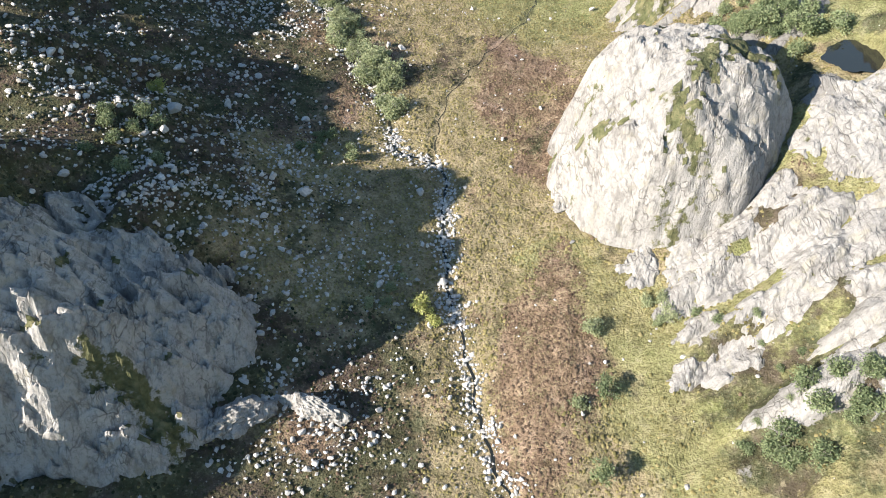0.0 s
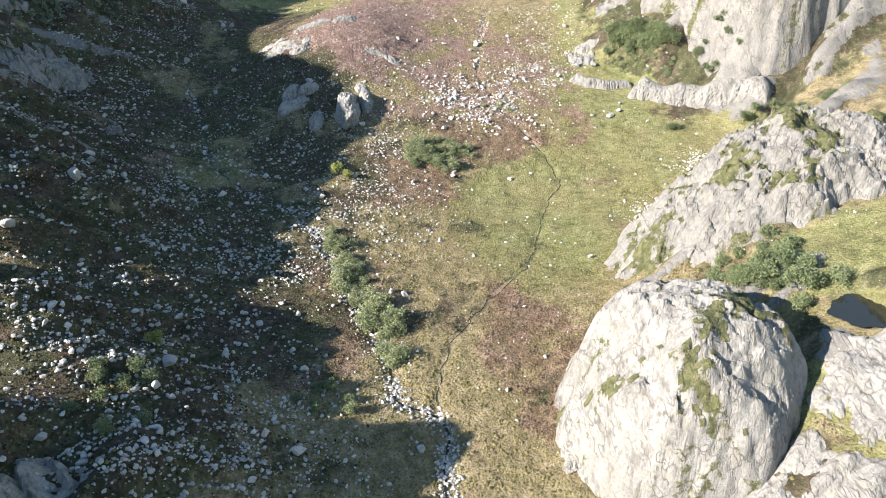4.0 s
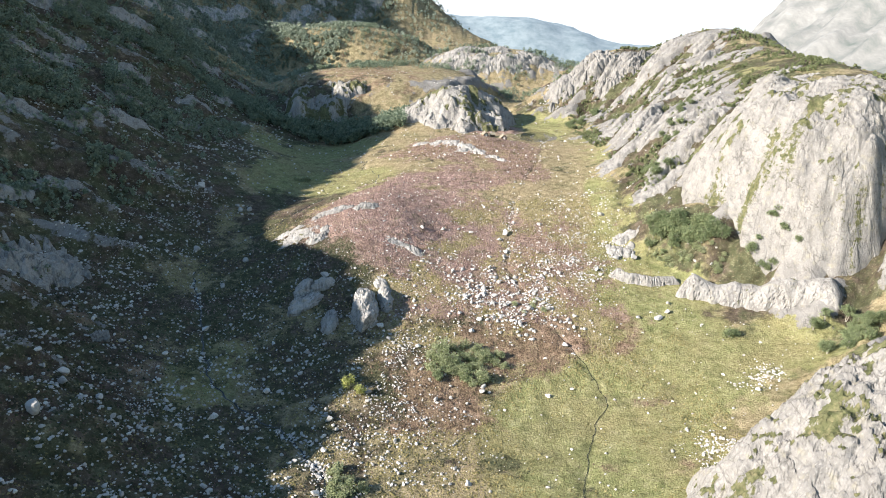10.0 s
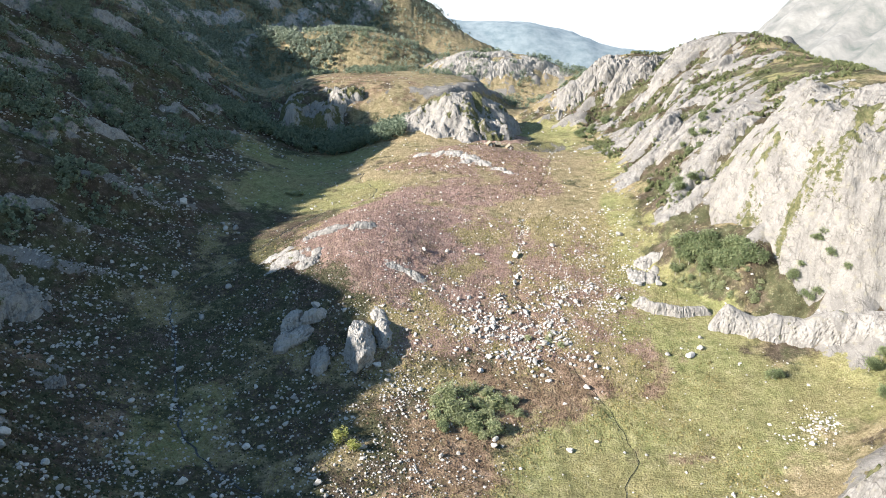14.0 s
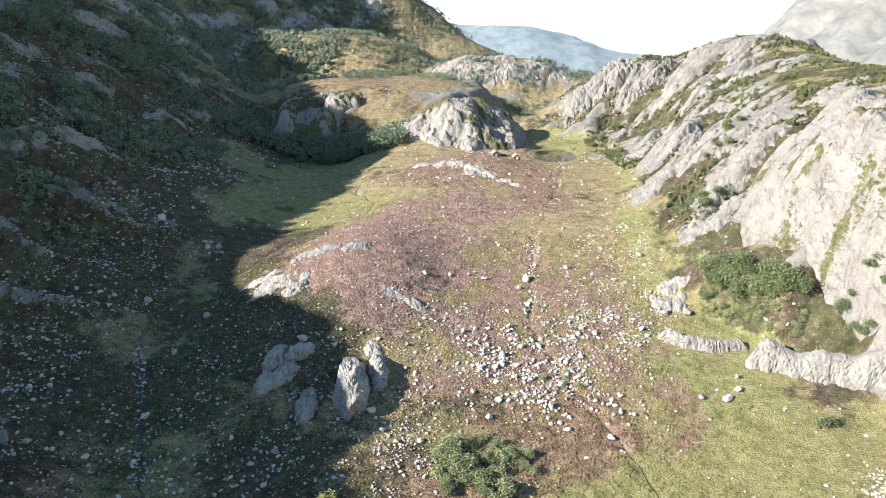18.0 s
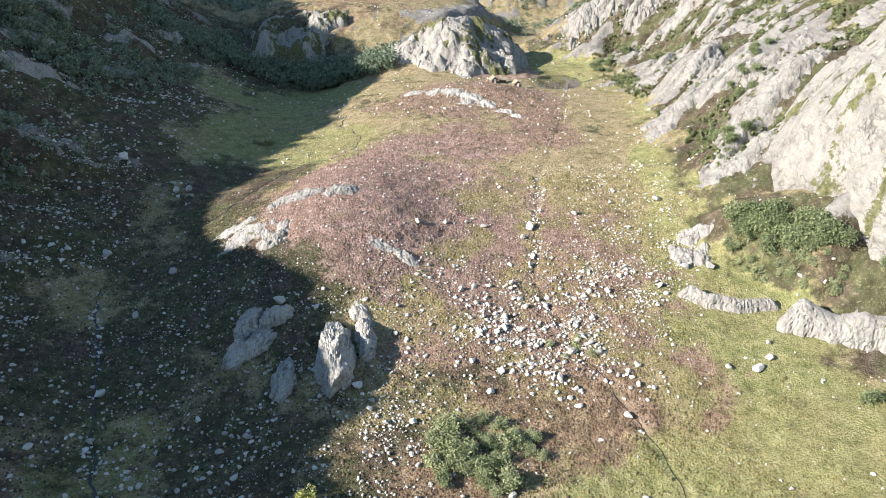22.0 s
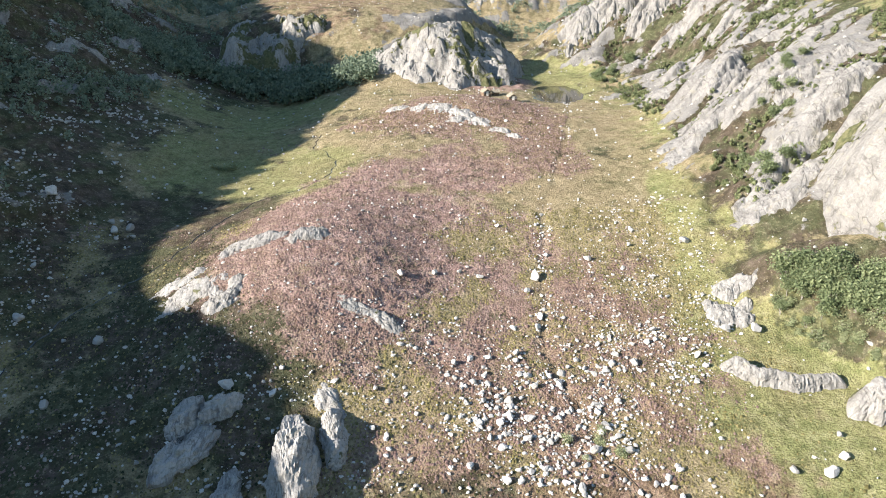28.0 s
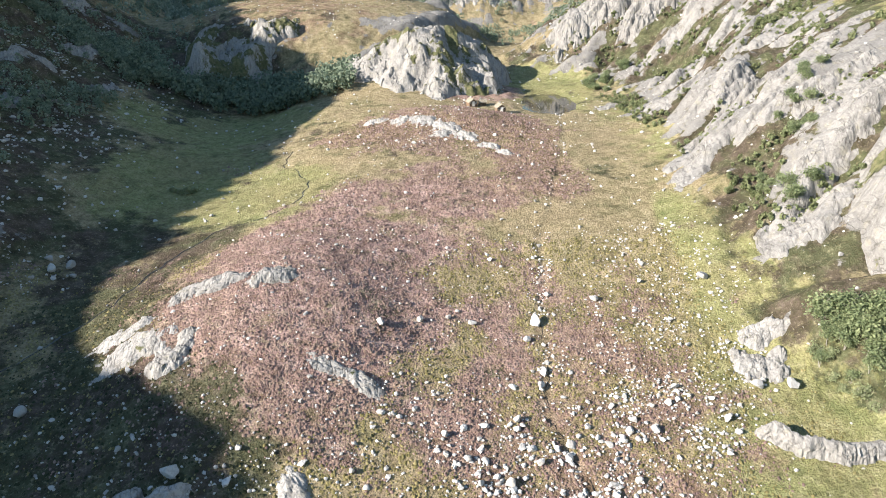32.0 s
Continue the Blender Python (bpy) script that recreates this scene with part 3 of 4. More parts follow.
def stoniness(x, y):
    d = 0.010 + 0 * x
    for cx, cy, rx, ry, turn, amount in (
            (19, 268, 18, 12, -20, 0.5), (-78, 190, 34, 36, 0, 0.5), (-18, 218, 20, 34, 0, 0.24), (-55, 255, 30, 50, 0, 0.3), (45, 300, 18, 24, 0, 0.2), (-60, 140, 20, 24, 0, 0.3), (-5, 210, 16, 20, 0, 0.14), (40, 286, 18, 16, 0, 0.45), (-16, 240, 16, 20, 0, 0.26), (-6, 282, 22, 18, 0, 0.16), (-62, 112, 14, 16, 0, 0.4), (-44, 92, 14, 10, 0, 0.8),
            (-52, 168, 24, 18, 0, 0.75), (-16, 86, 14, 12, 0, 0.35), (-34, 104, 22, 22, 0, 0.35), (-18, 58, 16, 14, 0, 0.4), (56, 322, 16, 30, 0, 0.16), (45, 380, 20, 50, 0, 0.06),
            (0, 330, 40, 60, 0, 0.035), (-95, 215, 30, 40, 0, 0.25), (-30, 205, 30, 34, 0, 0.28), (66, 193, 5, 9, 0, 0.9), (89, 225, 6, 6, 0, 0.6), (5, 425, 22, 14, 0, 0.4), (60, 300, 8, 10, 0, 0.4)):
        d = np.maximum(d, amount * bell(x, y, cx, cy, rx, ry, turn, 1.3))
    foot = np.exp(-(((x + 112 + 0.0 * y) / 16) ** 2)) * step(230, 260, y) * step(460, 400, y)
    d = np.maximum(d, 0.6 * foot)
    d = np.maximum(d, np.where(x < -110, 0.07, 0))
    d = np.maximum(d, 0.75 * np.exp(-((near_line(x, y, STREAM) / 2.4) ** 2)))
    d = np.maximum(d, 0.3 * np.exp(-((near_line(x, y, BROOK[12:]) / 2.5) ** 2)))
    clump = step(-0.35, 0.5, fbm(x, y, 9, 3, 61))
    d = d * (1 - 0.68 * step(-25, -45, x) * step(125, 150, y))
    return d * (0.25 + 0.95 * clump) * step(230, 120, x)


def scatter(count, lo, hi, density, seed):
    """Places in a stretch of the plan, thicker where the density is high."""
    r = np.random.default_rng(seed)
    out = np.zeros((0, 2))
    while len(out) < count:
        p = r.uniform(lo, hi, (40000, 2))
        out = np.concatenate([out, p[r.uniform(0, 1, len(p)) < density(p[:, 0], p[:, 1])]])
    return out[:count], r


# single boulders along the stream
for x, y, size in ((-58, 89, 2.4), (-57, 94, 1.2), (-23, 102, 2.7), (-29, 104, 2.2), (-1, 106, 2.3), (-48, 114, 3.5), (-69, 119, 2.9), (-25, 126, 2.3), (-41, 126, 2.3), (-41, 143, 2), (-87, 143, 4.2), (-91, 192, 3), (-84, 194, 2.1), (-96, 194, 2.1), (-93, 197, 4.1), (-60, 202, 2.6), (-31, 206, 2.3), (-36, 210, 2.1), (-50, 217, 2.5), (-22, 218, 2), (45, 172, 2.2), (17, 121, 1.6), (-28, 97, 1.7), (-47, 105, 2.2), (-8, 157, 2), (-86, 172, 4.6)):
    boulder(x, y, size)
# single boulders round the willow thicket
for x, y, size in ((29, 222, 1.8), (10, 222, 2.2), (-42, 226, 2), (-42, 236, 2.4), (-53, 240, 1.9), (-9, 241, 2), (37, 244, 2.5), (-18, 244, 1.9), (-76, 247, 3.2), (-21, 250, 2.3), (8, 250, 2.1), (24, 254, 2.4), (11, 256, 2.6), (69, 256, 3.6), (63, 257, 2.2), (73, 259, 2.5), (17, 270, 2.4), (13, 270, 2.1), (-33, 272, 2.5), (35, 274, 1.8), (8, 274, 1.7), (-78, 274, 2.5), (13, 274, 2.4), (-42, 274, 3.7), (16, 265, 2.4), (34, 262, 2.6), (28, 262, 2.6), (31, 268, 2.3), (75, 264, 1.8)):
    boulder(x, y, size)
# single boulders below the heather hill
for x, y, size in ((-32, 278, 1.5), (19, 278, 2.2), (9, 281, 1.8), (16, 281, 2.1), (56, 283, 1.8), (36, 284, 1.9), (41, 284, 2.1), (-10, 284, 1.4), (6, 285, 1.9), (55, 286, 2.1), (16, 287, 2.3), (45, 290, 1.8), (70, 292, 3.3), (64, 293, 2.9), (-75, 293, 3.1), (23, 299, 2.2), (-95, 300, 3.2)):
    boulder(x, y, size)
# single boulders up the brook
for x, y, size in ((54, 305, 1.7), (-24, 307, 1.4), (21, 308, 1.9), (-9, 308, 2), (-1, 312, 1.8), (10, 313, 1.8), (5, 314, 1.8), (38, 321, 2.5), (28, 323, 1.8), (64, 324, 3.1), (50, 326, 1.6), (-20, 335, 1.4), (-6, 337, 1.6), (-108, 348, 4.2), (0, 413, 2), (22, 296, 2.2)):
    boulder(x, y, size)
tagged(boulder(24, 314, 4.4, 3, "long slab-like pale boulder bridging the brook", "granite boulders"), "long slab-like pale boulder beside the brook")
places, r = scatter(290, (-120, 42), (100, 345), stoniness, 11)
for (x, y) in places:
    boulder(x, y, 0.9 + 1.5 * r.beta(1.3, 3))


def stones(name, label, count, lo, hi, density, seed, small, large, shape=BALL1):
    places, r = scatter(count, lo, hi, density, seed)
    kinds = [hewn(shape[0], r, 14, 0.45) for _ in range(16)]
    size = small + (large - small) * r.beta(1.1, 3.5, count)
    turn = r.uniform(0, 2 * math.pi, count)
    pick = r.integers(0, 16, count)
    v = np.stack(kinds)[pick] * (size / 2)[:, None, None]
    c, s = np.cos(turn)[:, None], np.sin(turn)[:, None]
    x, y = v[..., 0] * c - v[..., 1] * s, v[..., 0] * s + v[..., 1] * c
    z = v[..., 2] + (rough(places[:, 0], places[:, 1]) + 0.14 * size)[:, None]
    v = np.stack([x + places[:, :1], y + places[:, 1:], z], -1).reshape(-1, 3)
    f = (shape[1][None] + (np.arange(count) * len(shape[0]))[:, None, None]).reshape(-1, 3)
    return tagged(part(name, joined(name, v, f, BOULDER)), label, "stones", kind="stuff")


stones("loose_stones", "many loose pale granite stones strewn over the valley floor", 17500, (-140, 40), (110, 350), stoniness, 21, 0.3, 1.7)
stones("loose_stones", "pale stones strewn over the far moor and slopes", 2200, (-230, 340), (140, 640), lambda x, y: stoniness(x, y) + 0.03, 22, 0.5, 2.6)

stones("loose_stones", "pale boulders and scree over the shaded hillside", 5200, (-300, 170), (-95, 560),
       lambda x, y: (0.12 + step(-0.1, 0.45, fbm(x * 0.6 + y * 0.2, y * 0.6, 26, 3, 64))) * step(-330, -120, x) * step(-92, -112, x), 24, 0.6, 3.0)
stones("loose_stones", "larger pale stones in the shaded heath by the stream", 1300, (-115, 55), (0, 250),
       lambda x, y: (0.1 + step(0.0, 0.5, fbm(x, y, 13, 3, 65))) * step(-10, -32, x + 0.16 * (y - 100)), 25, 0.7, 2.4, BALL2)
stones("stream_stones", "pale stones lining the stream bed", 620, (-60, 38), (12, 215),
       lambda x, y: np.exp(-(((near_line(x, y, STREAM[:14]) - 0.8) / 1.0) ** 2)) * step(-0.2, 0.5, fbm(x, y, 8, 3, 67)), 26, 0.4, 1.6)
stones("boulder_field", "scattered angular grey boulders among heather in the valley", 420, (-20, 225), (66, 320), lambda x, y: bell(x, y, 21, 268, 23, 19, -22, 1.0) * step(-0.3, 0.5, fbm(x, y, 7, 3, 63)), 23, 0.5, 2.6, BALL2)

# ---- outcrops of bedrock ----


def outcrop(x, y, long, wide, tall, turn, seed, label, lean=0.0, name="rock_outcrop", tilt=0.0, lift=0.0, pale=0.35, shape=None, soft=1.0):
    """A smooth hump of bedrock, longer than wide, split by joints."""
    r = np.random.default_rng(seed)
    shape = shape or BALL4
    v = hewn(shape[0], r, 7, 0.88, 1.0)
    way = v / np.linalg.norm(v, axis=1)[:, None]
    v = v * (long / 2, wide / 2, tall)
    least = min(wide / 2, tall)
    n1 = fbm(v[:, 0] + 7 * seed, v[:, 1] * 0.5 + v[:, 2], least * 1.1, 5, seed)
    rift = np.abs(fbm(v[:, 0] + 0.4 * v[:, 1], v[:, 2] * 0.25 + 3 * seed, least * 0.7, 3, seed + 4))
    fine = fbm(v[:, 0] * 0.7 + 0.5 * v[:, 1] + 3 * seed, v[:, 2] + 0.6 * v[:, 1], 1.8, 4, seed + 8, 0.65)
    v = v + way * (soft * least * (0.24 * n1 + 0.18 * (np.minimum(rift, 0.4) / 0.4 - 1)) + 0.4 * fine)[:, None]
    v[:, 0] += lean * v[:, 2]
    me = joined(name, v, shape[1], ROCK)
    cov = 0.12 + 0.3 * n1
    paint(me, "cover", cov, cov * 0 + pale, cov * 0)
    ob = tagged(part(name, me, ROCK), label, "rock outcrop", "bedrock outcrops")
    ob.matrix_basis = pose(x, y, height(x, y) - 0.1 * tall + lift, 0, -tilt, turn)
    return ob


def slab(x, y, long, wide, thick, turn, seed, label, pale=0.4, pitch=0.34, crag=0.75):
    """Bare bedrock that swells out of the slope it lies on, with a ragged edge and joints along its length."""
    pitch = max(pitch, long / 90)
    us, vs = np.arange(-0.62 * long, 0.62 * long, pitch), np.arange(-0.75 * wide, 0.75 * wide, pitch)
    gu, gv = np.meshgrid(us, vs)
    c, s = math.cos(radians(turn)), math.sin(radians(turn))
    px, py = x + gu * c - gv * s, y + gu * s + gv * c
    wu, wv = gu + 0.16 * long * fbm(px, py, long * 0.45, 3, seed), gv + 0.22 * wide * fbm(px, py, long * 0.35, 4, seed + 3)
    r = (np.abs(2 * wu / long) ** 2.6 + np.abs(2 * wv / wide) ** 2.6) ** (1 / 2.6) + 0.22 * fbm(px, py, 3.0, 3, seed + 5)
    thick = 0.62 * thick
    swell = thick * (1 - np.clip(r, 0, 2) ** 2.2)
    joint = np.abs(fbm(gu * 0.22, gv + 0.1 * gu, max(1.6, wide * 0.22), 3, seed + 7))
    across = np.abs(fbm(gu, gv * 0.3, max(2.5, long * 0.22), 3, seed + 8))
    lump = 0.32 * crag * thick * fbm(gu * 0.5, gv, max(2.2, wide * 0.5), 4, seed + 9) + 0.12 * fbm(px, py, 1.1, 3, seed + 10)
    z = rough(px, py) + swell + lump + crag * 0.3 * thick * (np.minimum(joint, 0.14) / 0.14 - 1) + crag * 0.25 * thick * (np.minimum(across, 0.06) / 0.06 - 1)
    keep = r < 1.06
    me, co = sheet("rock_outcrop", us, vs, z, keep)
    cov = 0.10 + 0.35 * fbm(co[:, 0] + 31 * seed, co[:, 1], 4.0, 4, seed + 12)
    paint(me, "cover", cov, cov * 0 + pale, cov * 0)
    me.polygons.foreach_set("use_smooth", np.zeros(len(me.polygons), bool))
    ob = tagged(part("rock_outcrop", me, ROCK), label, "rock outcrop", "bedrock outcrops")
    ob.matrix_basis = pose(x, y, 0, 0, 0, turn)
    return ob


def scarp(line, tall, back, seed, label):
    """A low rock wall that follows a line: a jointed leaning face, then a rounded brow that runs back into the slope."""
    p = []
    for (ax, ay), (bx, by) in zip(line, line[1:]):
        n = max(2, int(math.hypot(bx - ax, by - ay) / 0.4))
        p += [(ax + (bx - ax) * k / n, ay + (by - ay) * k / n) for k in range(n)]
    p = np.array(p + [line[-1]], float)
    for _ in range(20):
        p[1:-1] = (p[:-2] + 2 * p[1:-1] + p[2:]) / 4
    d = np.gradient(p, axis=0)
    d /= np.linalg.norm(d, axis=1)[:, None]
    side = np.stack([-d[:, 1], d[:, 0]], 1)
    along = np.arange(len(p)) * 0.4
    share = np.linspace(0, 1, len(p))
    ends = np.clip(np.minimum(share, 1 - share) * 9, 0, 1) ** 0.6
    high = tall * ends * (0.9 + 0.25 * fbm(along, along * 0 + 2.1, 9, 2, seed))
    rows = 40
    k = np.linspace(0, 1, rows)[:, None]
    a, b = np.broadcast_to(along, (rows, len(p))), np.broadcast_to(k * tall, (rows, len(p)))
    up = np.clip(k / 0.72, 0, 1)
    rise = np.sin(up * math.pi / 2) ** 0.85 * high
    over = np.clip((k - 0.72) / 0.28, 0, 1)
    step_back = (0.42 * tall * up ** 1.2 + back * up ** 2 * 0.4 + over * (2.5 + 0.5 * back)) * (0.4 + 0.6 * ends)
    crack = np.abs(fbm(a + 0.35 * b, b * 0.3, 4.2, 3, seed + 2))
    bulge = 0.7 * fbm(a, b * 0.4, 5, 4, seed + 3) + 0.5 * (np.minimum(crack, 0.08) / 0.08 - 1) + 0.25 * np.round(2.2 * fbm(a * 0.6, b * 0.6, 3.2, 2, seed + 4)) + 0.2 * fbm(a, b, 0.9, 2, seed + 5)
    push = step_back - bulge * (0.3 + 0.7 * ends) * (1 - over)
    x, y = p[:, 0] + side[:, 0] * push, p[:, 1] + side[:, 1] * push
    base = rough(p[:, 0], p[:, 1]) - 0.8
    ground_z = rough(x, y)
    z = base + rise
    z = np.where(over > 0, z * (1 - over) + np.minimum(ground_z - 0.5, z) * over, z)
    n = len(p)
    q = np.arange(rows * n).reshape(rows, n)
    f = np.stack([q[:-1, :-1], q[:-1, 1:], q[1:, 1:], q[1:, :-1]], -1).reshape(-1, 4)
    v = np.stack([x, y, z], -1).reshape(-1, 3)
    me = joined("rock_outcrop", v, f, ROCK)
    cov = (0.10 + 0.4 * fbm(a, b * 0.5, 3, 3, seed + 6) + 0.6 * over).ravel()
    paint(me, "cover", cov, cov * 0 + 0.45, cov * 0)
    return tagged(part("rock_outcrop", me, ROCK), label, "rock outcrop", "bedrock outcrops")


# Shaded humps take a high pale share, so their colour carries skylight.
outcrop(-27, 257, 25, 8.4, 7.0, 97, 1, "tall rounded grey rock hump in shade beside heather", tilt=10, lift=-0.2, pale=1.0, soft=0.6)
outcrop(-20.5, 264, 15, 6, 4.4, 100, 2, "narrow grey rock hump with sunlit edge", tilt=10, lift=-0.2, pale=1.0, soft=0.6)
for k, (x, y, long, turn) in enumerate(((-48, 268, 12, 70), (-45, 262, 13, 60), (-49, 258, 8, 80), (-42, 269, 8, 40))):
    outcrop(x, y, long, long * 0.55, 3.0, turn, 90 + k, "low broken pale rock in shaded grass", pale=1.0, soft=0.8, shape=BALL5)
outcrop(-37, 251, 12, 6, 2.6, 85, 4, "small grey rock hump in shaded grass", tilt=10, pale=0.9, soft=0.7)
slab(-22, 271, 9, 5, 1.4, 120, 32, "low pale rock above the grey hump", 0.8)
slab(-45, 321, 16, 7, 1.8, 8, 5, "pale rock rib with heather in its cracks", 0.5)
slab(-33, 319, 11, 7, 2.4, 20, 6, "pale rounded rock rib in heather", 0.5)
slab(-57, 303, 15, 8, 1.1, 25, 7, "pale rock slab at the shadow's edge", 0.7)
slab(-48, 298.5, 11, 7, 2.2, 60, 8, "broken grey rock at the edge of the heather hill", 0.4)
slab(-61, 310, 14, 6, 0.9, 40, 33, "flat pale rock slab on the heather hill's flank", 0.8)
slab(-17, 295, 13, 4, 1.0, -20, 9, "low stony rock rib in heather", 0.6, crag=1.3)
slab(-11, 292, 8, 4, 1.4, -50, 10, "low stony rock rib in heather", 0.6, crag=1.3)
for k, (x, y, long, wide, turn) in enumerate(((-14, 438, 9, 5, 10), (-4, 434, 10, 6, -5), (4, 431, 12, 7, -15), (12, 425, 11, 7, -25), (18, 419, 9, 6, -20), (25, 411, 9, 5, -35), (9, 421, 7, 5, 0), (29, 404, 6, 4, -40))):
    slab(x, y, long, wide * 0.9, 1.5, turn, 70 + k, "white broken rock face below the cabins", 1.0)
slab(70, 305, 10, 6, 2.4, 0, 15, "pale broken rock at the foot of the cliff")
scarp([(58, 283), (64, 277), (73, 275), (83, 275)], 4.2, 1.0, 30, "low pale rock wall with a turfed top along the meadow's edge")
scarp([(78, 268), (85, 265), (91, 262), (97, 258.5), (104, 255), (112, 250), (122, 243)], 8.5, 6.0, 31, "broad pale rock slab wall sloping to the meadow")
slab(66, 298, 11, 7, 2.6, -10, 35, "pale broken rock at the foot of the cliff", 0.5)
slab(-128, 254, 36, 19, 6, 60, 18, "leaning grey rock slab on the shaded hillside", 0.35, crag=1.6)
outcrop(-98, 225, 5, 4, 2.5, 10, 19, "large pale rock block in shaded grass")
for x, y, size in ((-90, 343, 3.8), (-87, 346, 3.0), (-92, 347, 2.6), (-88.5, 340, 2.4), (-85, 342, 2.0), (-93, 339, 1.8)):
    boulder(x, y, size, label="pale jagged rock of a pile in shaded grass")
outcrop(-19.5, 60.5, 13, 4, 3.2, -14, 21, "sunlit white rock rib at the foot of the cliff", pale=1.0)
outcrop(-31, 58, 12, 5, 3.0, 30, 22, "grey rock rib at the foot of the cliff", pale=0.8)
for k, (x, y) in enumerate(((-250, 640), (-210, 700), (-300, 720), (-240, 780), (-330, 800), (-280, 860), (-210, 860), (-350, 900), (-250, 940), (-190, 960), (-300, 980), (-160, 1010), (-230, 1020), (-120, 1060), (-280, 1040), (-200, 1080), (-150, 1090), (-330, 1000), (-250, 1090), (-180, 1040), (-100, 1100), (-300, 930), (-200, 1000), (-270, 900))):
    slab(x, y, 55 + 9 * (k % 4), 18 + 4 * (k % 3), 8, 62 + 5 * (k % 3), 300 + k, "pale rock slab on the far shaded mountain", 1.0)
for k, (x, y) in enumerate(((0, 742), (30, 728), (62, 730), (92, 744), (45, 752), (15, 760))):
    slab(x, y, 44, 20, 5, 10 * (k % 3) - 5, 340 + k, "white bare rock slab on the far low hill", 0.5)
# clean slabs between grass on the rise east of the meadow
for k, (x, y, long, wide, tall, turn) in enumerate((
        (49, 84, 12, 6, 1.8, 20), (51, 76, 10, 5, 1.8, 15), (62, 80, 13, 7, 2.0, 25), (57, 68.5, 11, 5, 1.8, 20), (74, 99, 16, 8, 2.4, 35), (74, 91, 12, 6, 2.2, 30), (47, 62, 8, 4.5, 1.6, 25),
        (65, 61, 12, 6, 2.0, 20), (56, 53, 11, 5, 1.6, 20), (60, 88, 7, 4, 1.8, 10), (38.5, 84, 7, 5, 2.0, 60), (63, 72, 11, 6, 2.0, 30), (51, 52, 7, 4, 1.4, 10), (69, 75, 12, 7, 2.2, 25),
        (44, 76, 8, 5, 1.8, 50), (44.5, 69, 6, 4, 1.5, 30), (72, 66, 13, 7, 2.2, 20), (66, 52, 10, 6, 2.0, 15), (78, 82, 14, 8, 2.4, 25), (68, 96, 7, 5, 2.0, 40), (52, 69, 5, 3, 1.2, 10), (41, 62, 5, 3, 1.2, 40))):
    slab(x, y, long * 1.25, wide * 1.35, tall * 0.8, turn, 110 + k, "smooth white rock slab rising out of grass", 0.45)
# rounded ribs that climb the sunny hillside
rib = np.random.default_rng(44)
placed = 0
while placed < 85:
    x, y = rib.uniform(78, 215), rib.uniform(325, 580)
    if land(np.array([x + 5.0]), np.array([y]))[0] - land(np.array([x]), np.array([y]))[0] < 0.7:
        continue
    long = rib.uniform(9, 26)
    slab(x, y, long * 1.3, long * rib.uniform(0.3, 0.5), long * rib.uniform(0.08, 0.13), 31 + rib.uniform(-14, 14), 200 + placed, "rounded pale rock rib on the sunny hillside", 0.25, crag=0.4)
    placed += 1
outcrop(27, 101, 3, 3, 2.0, 0, 23, "broken pale rock beside the dome")
outcrop(-28, 528, 9, 6, 6.0, 20, 24, "pale rounded rock on the knoll's shoulder")
for k, (x, y, long, tall, turn) in enumerate(((-175, 330, 30, 7, 60), (-150, 380, 24, 6, 60), (-200, 400, 34, 8, 60), (-180, 450, 26, 6, 62), (-150, 470, 20, 6, 60), (-230, 480, 40, 9, 60), (-145, 300, 20, 6, 60), (-170, 560, 24, 8, 60), (-160, 350, 22, 6, 66), (-165, 412, 26, 6, 62), (-190, 360, 26, 6, 58), (-210, 440, 30, 7, 60), (-138, 425, 18, 5, 70), (-142, 520, 26, 8, 75), (-230, 400, 30, 8, 60), (-260, 520, 40, 9, 60), (-220, 560, 36, 9, 60), (-155, 275, 24, 7, 62), (-128, 480, 20, 7, 70))):
    slab(x, y, long * 1.2, long * 0.36, tall * 0.5, turn, 40 + k, "grey rock rib on the shaded wooded hillside", 0.5, crag=1.3)
slab(92, 552, 52, 26, 9, 10, 60, "pale bare rock wall above the tarn", 0.2)
slab(122, 541, 40, 22, 8, 25, 61, "pale bare rock wall above the tarn", 0.2)

# ---- water ----


def ribbon(name, label, line, width, lift):
    pts = []
    for (ax, ay), (bx, by) in zip(line, line[1:]):
        n = max(2, int(math.hypot(bx - ax, by - ay) / 1.6))
        pts += [(ax + (bx - ax) * k / n, ay + (by - ay) * k / n) for k in range(n)]
    p = np.array(pts)
    d = np.gradient(p, axis=0)
    d /= np.linalg.norm(d, axis=1)[:, None]
    side = np.stack([-d[:, 1], d[:, 0]], 1)
    i = np.arange(len(p)) * 0.37
    p = p + side * (1.1 * grain(i, i * 0 + 3.3, 5))[:, None]
    w = width * (0.75 + 0.5 * np.abs(grain(i * 1.7, i * 0 + 8.1, 6)))[:, None]
    z = rough(p[:, 0], p[:, 1]) + lift
    z = np.minimum(z, np.convolve(np.pad(z, 2, "edge"), np.ones(5) / 5, "valid") + 0.1)
    v = np.concatenate([np.c_[p - side * w / 2, z], np.c_[p + side * w / 2, z]])
    n = len(p)
    a = np.arange(n - 1)
    return tagged(part(name, joined(name, v, np.stack([a, a + 1, a + 1 + n, a + n], -1), WATER, True)), label, "stream", kind="structure")


ribbon("stream", "narrow dark stream running between stones", STREAM, 0.55, 0.16)
ribbon("stream", "thin dark brook winding over the green flat", STREAM_UP, 0.42, 0.13)
ribbon("stream", "thin dark brook winding over the yellow meadow", BROOK[:13], 0.2, 0.16)
ribbon("stream", "thin dark brook running between boulders", BROOK[12:16], 0.14, 0.14)


